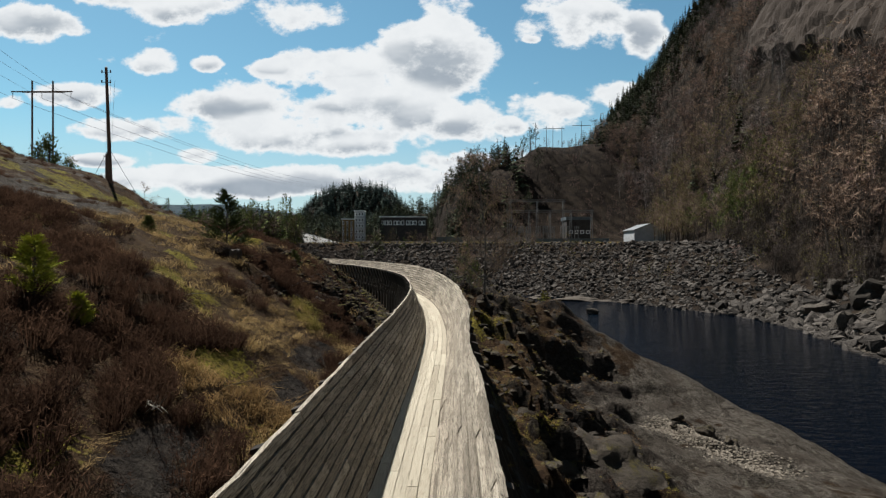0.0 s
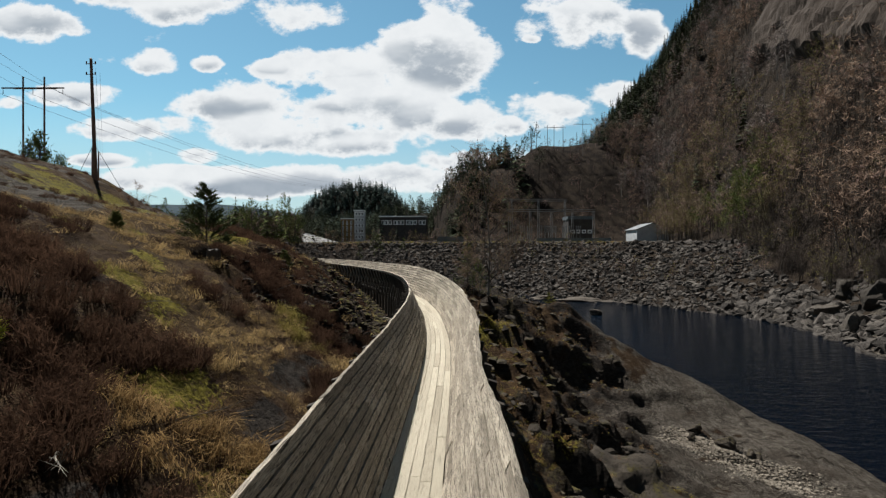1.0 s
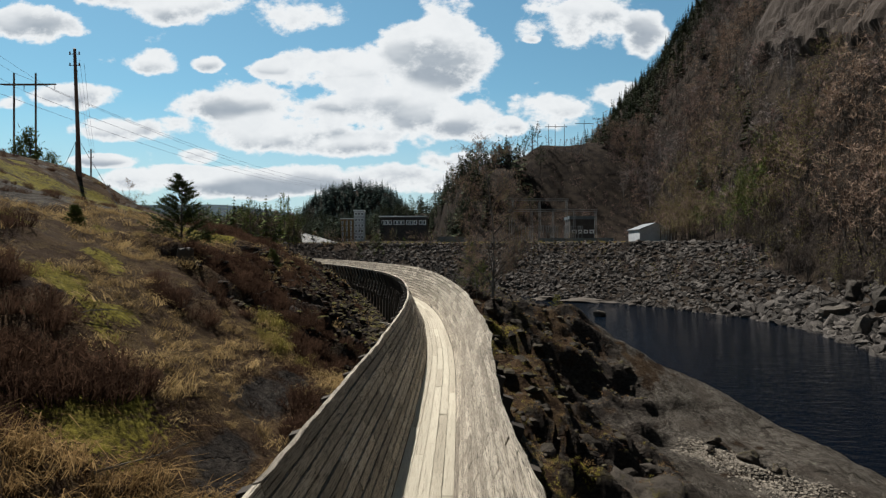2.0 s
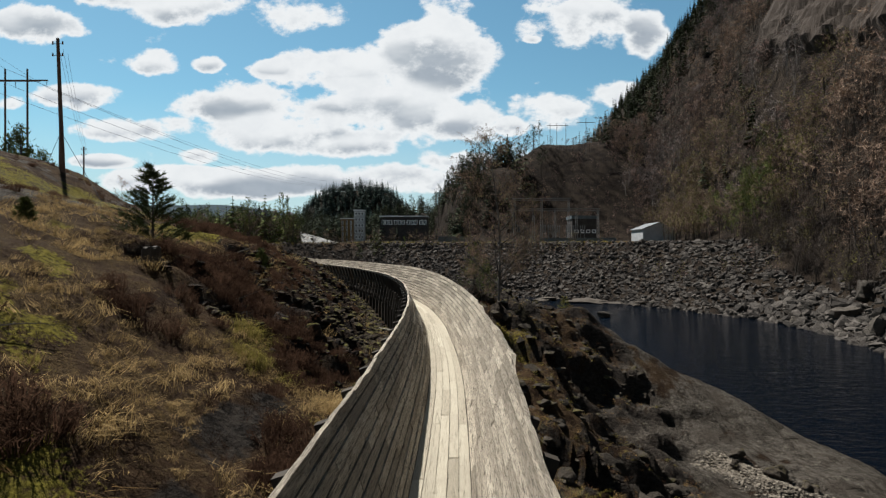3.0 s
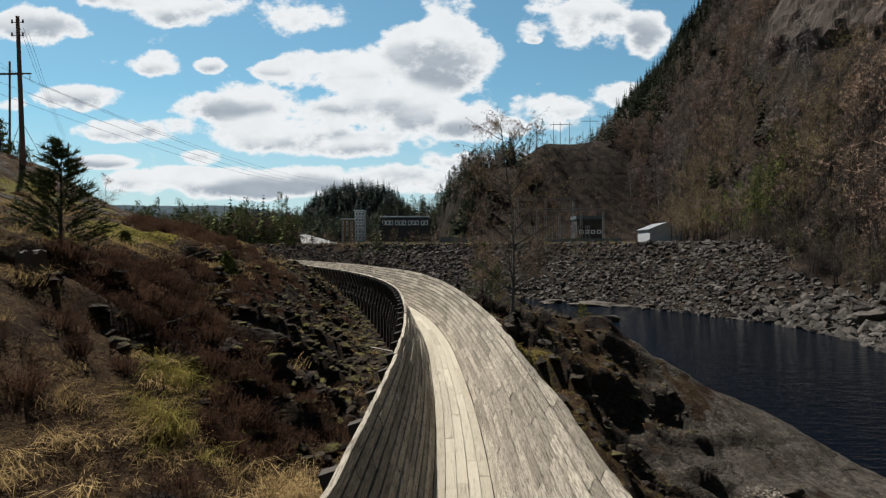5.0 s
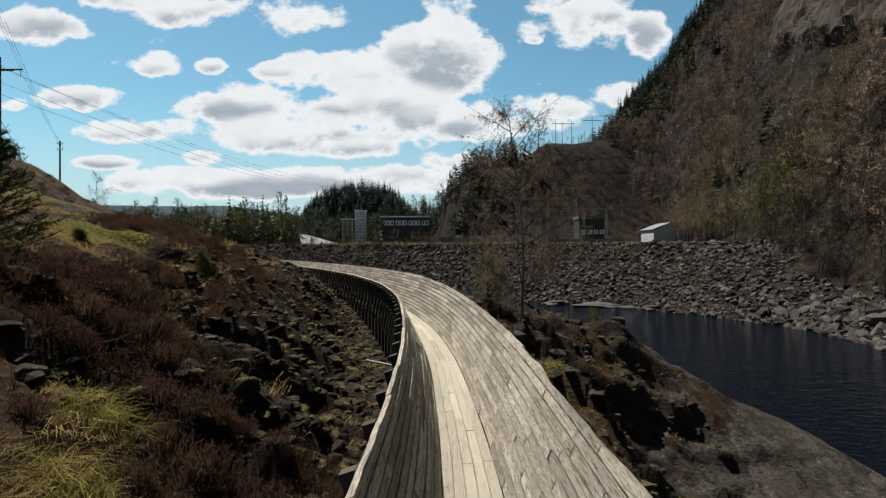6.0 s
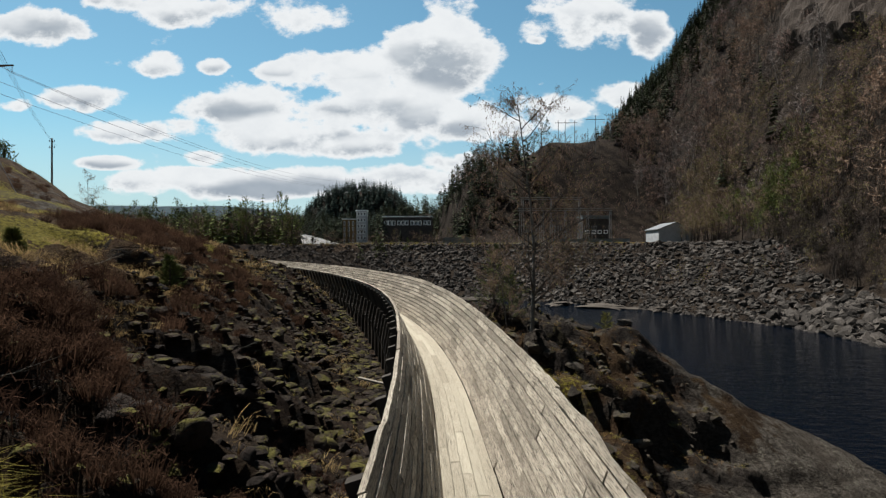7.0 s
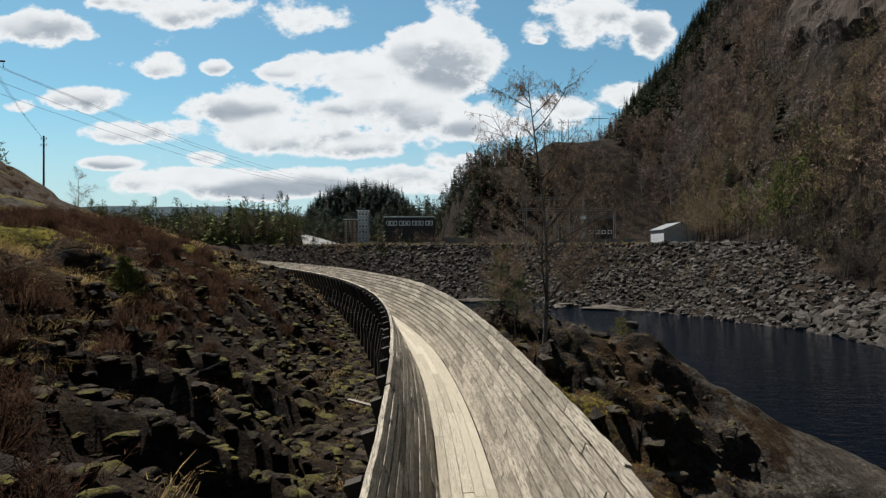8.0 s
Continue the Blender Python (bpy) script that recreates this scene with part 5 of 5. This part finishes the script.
def lone_pole(x, y, top, label, lean=0.0, stays=True):
    z = ground_z(x, y)
    ob = tagged(new("utility_pole"), label, "utility pole", "wooden poles")
    bm = bmesh.new()
    tube(bm, (x, y, z - .4), (x + lean, y, top), .19, .12, 12)
    part("pole", bm, M_POLE, ob)
    bm = bmesh.new()
    tube(bm, (x + lean, y, top), (x + lean, y, top + .12), .14, .03, 12)
    part("cap", bm, M_STEEL, ob)
    for dz, side in ((-.45, -1), (-.45, 1), (-1.45, -1), (-1.45, 1)):
        bm = bmesh.new()
        cx = x + lean + side * .42
        tube(bm, (x + lean, y, top + dz), (cx, y, top + dz), .025, .025, 6)
        tube(bm, (cx, y, top + dz - .05), (cx, y, top + dz + .22), .07, .05, 8)
        part("insulator", bm, M_CERAMIC, ob, "brown ceramic insulator on an iron hook")
    if stays:
        for dx, dy in ((4.6, -2.0), (-3.2, 2.5)):
            bm = bmesh.new()
            tube(bm, (x + lean * .4, y, z + (top - z) * .3), (x + dx, y + dy, ground_z(x + dx, y + dy)), .02, .02, 5)
            part("stay_wire", bm, M_WIRE, ob)
    return ob


def h_frame(xs, y, top, label, arm, mat, drop=1.8, thick=.17):
    """A frame of upright poles with a cross-arm and hanging insulators."""
    ob = tagged(new("power_pylon"), label, "power pylon", "power line frames")
    for x in xs:
        bm = bmesh.new()
        tube(bm, (x, y, ground_z(x, y) - .4), (x, y, top), thick, thick * .75, 10)
        part("pole", bm, mat, ob)
    mid, half = sum(xs) / len(xs), arm / 2
    bm = bmesh.new()
    beam(bm, (mid - half, y - .2, top - drop), (mid + half, y - .2, top - drop), .22, .22)
    part("crossarm", bm, mat, ob)
    bm = bmesh.new()
    beam(bm, (mid - half * .7, y + .2, top - drop), (mid + half * .7, y + .2, top - drop), .18, .18)
    part("crossarm", bm, mat, ob)
    for k in (-.96, 0, .96):
        bm = bmesh.new()
        insulator(bm, (mid + half * k, y - .2, top - drop - .1), 1.1)
        part("insulator", bm, M_CERAMIC, ob)
    return ob


lone_pole(-32.8, 54, 32.9, "tall brown wooden pole on the mossy hill", -0.45)
lone_pole(-65.3, 106, 33.4, "slim wooden pole standing behind the hill", 0, False)
h_frame((-81.1, -77.0), 108, 48.2, "wooden twin-pole power pylon on the hill", 12.0, M_POLE, 2.2, .2)
h_frame((63.5, 67.5, 73.0), 336, 90.5, "dark three-pole power pylon on the knoll", 13.0, M_LINEPOLE, 1.5)
h_frame((83.5,), 330, 92.0, "tall dark single-pole power pylon on the knoll", 11.0, M_LINEPOLE, 2.5)
bm = bmesh.new()
zz = ground_z(-33.5, 54.6)
tube(bm, (-33.5, 54.6, zz - .3), (-33.5, 54.6, 24.6), .09, .08, 10)
tagged(part("stub_post", bm, M_POLE, None), "short weathered post beside the tall pole", "post")


def wire(p, q, sag, r=.03, count=18):
    """One hanging line, a continuous thin tube."""
    bm = bmesh.new()
    p, q = Vector(p), Vector(q)
    across = (q - p).cross(Vector((0, 0, 1))).normalized()
    rings = []
    for k in range(count + 1):
        c = p.lerp(q, k / count) - Vector((0, 0, sag * 4 * (k / count) * (1 - k / count)))
        rings.append([bm.verts.new(c + across * math.cos(w) * r + Vector((0, 0, math.sin(w) * r))) for w in (0, 1.571, 3.142, 4.712)])
    for a, b in zip(rings, rings[1:]):
        for k in range(4):
            bm.faces.new((a[k], a[(k + 1) % 4], b[(k + 1) % 4], b[k]))
    bm.faces.new(rings[0][::-1])
    bm.faces.new(rings[-1])
    return tagged(part("power_line", bm, M_WIRE, None), "thin dark overhead power line between pylons", "power line", "overhead lines")


for dx, dz in ((-5.8, 44.7), (0, 44.7), (5.8, 44.7), (-2.0, 48.2)):
    wire((-79 + dx, 107.8, dz), (-66 + dx * .8, 470, dz + 26), 9, .035)
    wire((-79 + dx, 107.8, dz), (-26 + dx, -45, dz + 5), 4, .025)
for k in range(3):
    wire((-33.2 + .4 * k, 54, 32.4 - k * .4), (-65.3 + .4 * k, 106, 32.9 - k * .4), .8, .011)


# ---- power station on the far bank ----
M_DARKWALL = plain("dark_cladding", (0.028, 0.024, 0.022), (0.05, 0.044, 0.04), .6, .7)
M_PALEWALL = plain("pale_render", (0.36, 0.365, 0.37), (0.46, 0.465, 0.47), .5, .8)
M_OCHRE = plain("ochre_cladding", (0.13, 0.078, 0.028), (0.19, 0.12, 0.042), .8, .7)
M_WHITE = plain("white_paint", (0.72, 0.72, 0.72), (0.80, 0.80, 0.79), .5, .6)
M_CONCRETE = plain("concrete", (0.10, 0.095, 0.088), (0.15, 0.145, 0.135), .4, .85)
M_SHEDWALL = plain("grey_white_boards", (0.26, 0.265, 0.27), (0.34, 0.345, 0.35), .6, .75)
M_SHEET = plain("grey_sheet", (0.10, 0.105, 0.11), (0.15, 0.155, 0.16), .5, .6)
M_GREENBLUE = plain("blue_grey_sheet", (0.07, 0.09, 0.10), (0.11, 0.13, 0.14), .5, .6)


def glass_material():
    m, n = material("window_glass")
    finish(n, (0.02, 0.025, 0.03, 1), 0.06, None, 0, 0, 0.6)
    return m


M_GLASS = glass_material()


def box(bm, x0, y0, z0, x1, y1, z1):
    v = [bm.verts.new((x, y, z)) for z in (z0, z1) for x, y in ((x0, y0), (x1, y0), (x1, y1), (x0, y1))]
    for f in ((3, 2, 1, 0), (4, 5, 6, 7), (0, 1, 5, 4), (1, 2, 6, 5), (2, 3, 7, 6), (3, 0, 4, 7)):
        bm.faces.new([v[k] for k in f])


def house(name, x0, y0, x1, y1, top, mat, label, roof_mat, windows=(), roof=.5):
    """A flat-roofed block. windows: x, z, width, height on the wall that faces the river."""
    base = min(ground_z(x, y) for x in (x0, x1) for y in (y0, y1)) - .5
    ob = tagged(new(name), label, "building", "power station")
    bm = bmesh.new()
    box(bm, x0, y0, base, x1, y1, top)
    part("wall", bm, mat, ob)
    bm = bmesh.new()
    box(bm, x0 - .4, y0 - .4, top, x1 + .4, y1 + .4, top + roof)
    part("roof", bm, roof_mat, ob)
    for x, z, w, h in windows:
        bm, edge = bmesh.new(), min(.36, w * .2)
        for a, b, c, d in ((x, z, x + w, z + edge), (x, z + h - edge, x + w, z + h), (x, z + edge, x + edge, z + h - edge), (x + w - edge, z + edge, x + w, z + h - edge)):
            box(bm, a, y0 - .12, b, c, y0 + .02, d)
        win = part("window", bm, M_WHITE, ob)
        bm = bmesh.new()
        box(bm, x + edge, y0 - .05, z + edge, x + w - edge, y0 + .01, z + h - edge)
        part("pane", bm, M_GLASS, win)
    return ob


house("powerhouse", -40.5, 350, -10.5, 366, 35.2, M_DARKWALL, "dark flat-roofed power station with a row of white windows", M_WHITE,
      [(-39.5 + 2.35 * k + .9 * (k // 3), 30.3, 2.0, 2.8) for k in range(11)], .7)
house("stair_tower", -56, 346, -50, 353, 38.8, M_PALEWALL, "pale grey stair tower with stacked windows", M_WHITE,
      [(-55.4 + 1.9 * j, 21.5 + 3.6 * k, 1.5, 2.0) for k in range(5) for j in range(3)], .6)
house("office_wing", -64, 345, -56.2, 360, 33.6, M_OCHRE, "ochre clad office wing beside the stair tower", M_WHITE,
      [(-63.4 + 2.6 * j, 19.5 + 3.5 * k, 1.0, 2.6) for k in range(4) for j in range(3)], .5)
house("switch_house", 57, 252, 68, 262, 28.4, M_DARKWALL, "dark switch house behind the gantries", M_GREENBLUE, [(58 + 2.6 * k, 22, 1.8, 1.6) for k in range(4)], 1.4)


def shed():
    x0, x1, y0, y1 = 76.6, 89.0, 219, 232
    base = ground_z(84, 225) - .6
    ob = tagged(new("shed"), "pale grey gabled shed with a metal roof", "shed")
    bm = bmesh.new()
    mid, eave, top = (x0 + x1) / 2, 22.6, 25.0
    front = [bm.verts.new(p) for p in ((x0, y0, base), (x1, y0, base), (x1, y0, eave), (mid, y0, top), (x0, y0, eave))]
    back = [bm.verts.new((v.co.x, y1, v.co.z)) for v in front]
    bm.faces.new(front)
    bm.faces.new(back[::-1])
    for k in range(5):
        bm.faces.new((front[k], back[k], back[(k + 1) % 5], front[(k + 1) % 5]))
    part("wall", bm, M_SHEDWALL, ob)
    for a, b in ((x0 - .5, mid), (x1 + .5, mid)):
        bm = bmesh.new()
        lo = eave - .5 * (top - eave) / (mid - x0)
        v = [bm.verts.new(p) for p in ((a, y0 - .5, lo + .05), (b, y0 - .5, top + .05), (b, y1 + .5, top + .05), (a, y1 + .5, lo + .05))]
        v += [bm.verts.new((p.co.x, p.co.y, p.co.z + .22)) for p in v]
        for f in ((3, 2, 1, 0), (4, 5, 6, 7), (0, 1, 5, 4), (1, 2, 6, 5), (2, 3, 7, 6), (3, 0, 4, 7)):
            bm.faces.new([v[k] for k in f])
        part("roof", bm, M_SHEET, ob, "grey sheet metal roof")


shed()


def gantry(x0, x1, y, top, posts, label):
    ob = tagged(new("gantry"), label, "gantry", "switchyard gantries")
    for k in range(posts):
        x = x0 + (x1 - x0) * k / (posts - 1)
        for side in (-.5, .5):
            bm = bmesh.new()
            beam(bm, (x + side, y, ground_z(x, y) - .3), (x + side * .5, y, top), .22, .22)
            part("post", bm, M_STEEL, ob)
    for dz in (0, .8):
        bm = bmesh.new()
        beam(bm, (x0 - 1, y, top + dz - .4), (x1 + 1, y, top + dz - .4), .28, .28)
        part("girder", bm, M_STEEL, ob)
    n = int((x1 - x0) / 2.2)
    for k in range(n):
        bm = bmesh.new()
        insulator(bm, (x0 + (x1 - x0) * (k + .5) / n, y - .3, top - .5), 1.6)
        part("insulator", bm, M_CERAMIC, ob)


gantry(29, 66, 243, 31.8, 5, "long grey steel gantry over the switchyard")
gantry(31, 55, 250, 37.0, 3, "higher grey steel gantry over the switchyard")


def breaker(x, y, label):
    ob = tagged(new("circuit_breaker"), label, "switchgear", "switchgear")
    z = ground_z(x, y)
    for dx in (-.8, .8):
        bm = bmesh.new()
        beam(bm, (x + dx, y, z - .2), (x + dx, y, z + 4.2), .2, .2)
        part("post", bm, M_STEEL, ob)
    bm = bmesh.new()
    beam(bm, (x - 1.1, y, z + 4.3), (x + 1.1, y, z + 4.3), .25, .25)
    part("girder", bm, M_STEEL, ob)
    for dx in (-.9, 0, .9):
        bm = bmesh.new()
        tube(bm, (x + dx, y, z + 4.4), (x + dx, y, z + 6.6), .2, .14, 8)
        tube(bm, (x + dx, y, z + 6.6), (x + dx, y, z + 7.1), .3, .24, 8)
        part("insulator", bm, M_SHEET, ob, "grey insulator column")


for k in range(9):
    breaker(31 + 3.6 * k, 240 + (k % 3) * 2.5, "steel stand with grey insulator columns")


def fence(x0, x1, y, tall):
    ob = tagged(new("fence"), "low blue-grey sheet fence round the switchyard", "fence")
    n = int((x1 - x0) / 3)
    for k in range(n + 1):
        x = x0 + (x1 - x0) * k / n
        z = ground_z(x, y)
        bm = bmesh.new()
        beam(bm, (x, y, z - .3), (x, y, z + tall + .15), .12, .12)
        part("post", bm, M_STEEL, ob)
        if k < n:
            bm = bmesh.new()
            box(bm, x + .08, y - .03, z + .15, x + (x1 - x0) / n - .08, y + .03, z + tall)
            part("panel", bm, M_GREENBLUE, ob)


fence(-3, 9, 246, 2.6)
fence(40, 72, 237.5, 1.6)


def ramp():
    bm = bmesh.new()
    za = ground_z(-70, 300) - .5
    front = [(-74, 292, za), (-55, 292, za), (-55, 292, 18.3), (-74, 292, 18.6)]
    back = [(-84, 330, za), (-72, 330, za), (-70, 330, 20.5), (-86, 330, 25.5)]
    v = [bm.verts.new(p) for p in front + back]
    for f in ((0, 1, 2, 3), (7, 6, 5, 4), (0, 4, 5, 1), (1, 5, 6, 2), (2, 6, 7, 3), (3, 7, 4, 0)):
        bm.faces.new([v[k] for k in f])
    tagged(part("concrete_ramp", bm, M_CONCRETE, None), "pale concrete ramp rising behind the road", "ramp")


ramp()


# ---- small things on the slope ----
def stump(x, y, wide, tall):
    bm = bmesh.new()
    r = random.Random(2)
    rings = []
    for k, (z, s) in enumerate(((-.2, 1.45), (.05, 1.15), (tall * .5, 1.0), (tall, .95), (tall + .02, .85))):
        ring = []
        for i in range(18):
            w = 6.2832 * i / 18
            rad = wide / 2 * s * (1 + .12 * math.sin(5 * w) + r.uniform(-.05, .05))
            ring.append(bm.verts.new((math.cos(w) * rad, math.sin(w) * rad, z + (r.uniform(-.04, .06) if k > 2 else 0))))
        rings.append(ring)
    for a, b in zip(rings, rings[1:]):
        for i in range(18):
            bm.faces.new((a[i], a[(i + 1) % 18], b[(i + 1) % 18], b[i]))
    bm.faces.new(rings[-1])
    ob = part("tree_stump", bm, M_BEAM, None)
    ob.location = (x, y, ground_z(x, y))
    tagged(ob, "dark rotting tree stump on the grassy slope", "stump")


stump(-8.8, 23.2, .48, .42)


def fallen(x, y, long, turn, seed):
    r = np.random.default_rng(seed)
    t = Twigs()
    p, d = np.zeros(3), np.array([1.0, 0, .12])
    for k in range(6):
        q = p + d * long / 6
        t.stick(p, q, .02 * (1 - k / 7), .02 * (1 - (k + 1) / 7), 0, 5)
        for _ in range(3):
            e = q + (d + r.normal(0, .6, 3)) * long * .12
            t.stick(q, e, .006, .002, 0)
        p, d = q, d + r.normal(0, .12, 3)
    v, f, m = t.done()
    ob = new("fallen_branch", fast_mesh("fallen_branch", v, f, [M_DRYWOOD]))
    ob.location, ob.rotation_euler = (x, y, ground_z(x, y) + .12), (0, 0, radians(turn))
    tagged(ob, "bleached dry branch lying on the slope", "branch", "fallen branches")


M_DRYWOOD = plain("bleached_wood", (0.10, 0.085, 0.065), (0.19, 0.165, 0.13), 6)
for k, (x, y, long, turn) in enumerate([(-7.6, 25.0, 1.1, 20), (-6.4, 31.5, 1.2, 35), (-5.4, 10.0, 1.3, -60), (-5.0, 12.5, .9, 40), (-9.5, 30, 1.2, 10), (-7.5, 16, 1.0, 70)]):
    fallen(x, y, long, turn, k)
bm = bmesh.new()
beam(bm, (0, 0, 0), (1.3, -.75, -.1), .13, .05)
ob = part("loose_plank", bm, M_DRYWOOD, None)
ob.location = (-3.7, 35.6, ground_z(-3.7, 35.6) + .35)
tagged(ob, "loose grey plank lying on mossy stones", "plank")
for k, (x, y, tall) in enumerate([(-70.5, 98, 11.5), (-74, 100, 10.5), (-67.5, 99, 10), (-72.5, 102, 11)]):
    row = [(m, x, y, ground_z(x, y) - .2, tall, k * 1.9 + m, 1.0, 0, 0) for m in range(4)]
    scatter("pine_tree", [pine_tree(tr, .2, .24) for _ in range(4)], row, [M_BARK, M_PINE], "bushy green pine on the hilltop", "tree", kind="")
for k, (x, y, tall) in enumerate([(-25, 214, 12), (-33, 217, 8.5), (-16, 220, 8), (-28, 222, 9)]):
    row = [(k % 2, x, y, ground_z(x, y) - .2, tall, k * 1.3, 1.0, 0, 0)]
    scatter("young_conifer", PINES[2:], row, [M_BARK, M_PINE], "slender young conifer on the stony embankment", "tree", kind="")
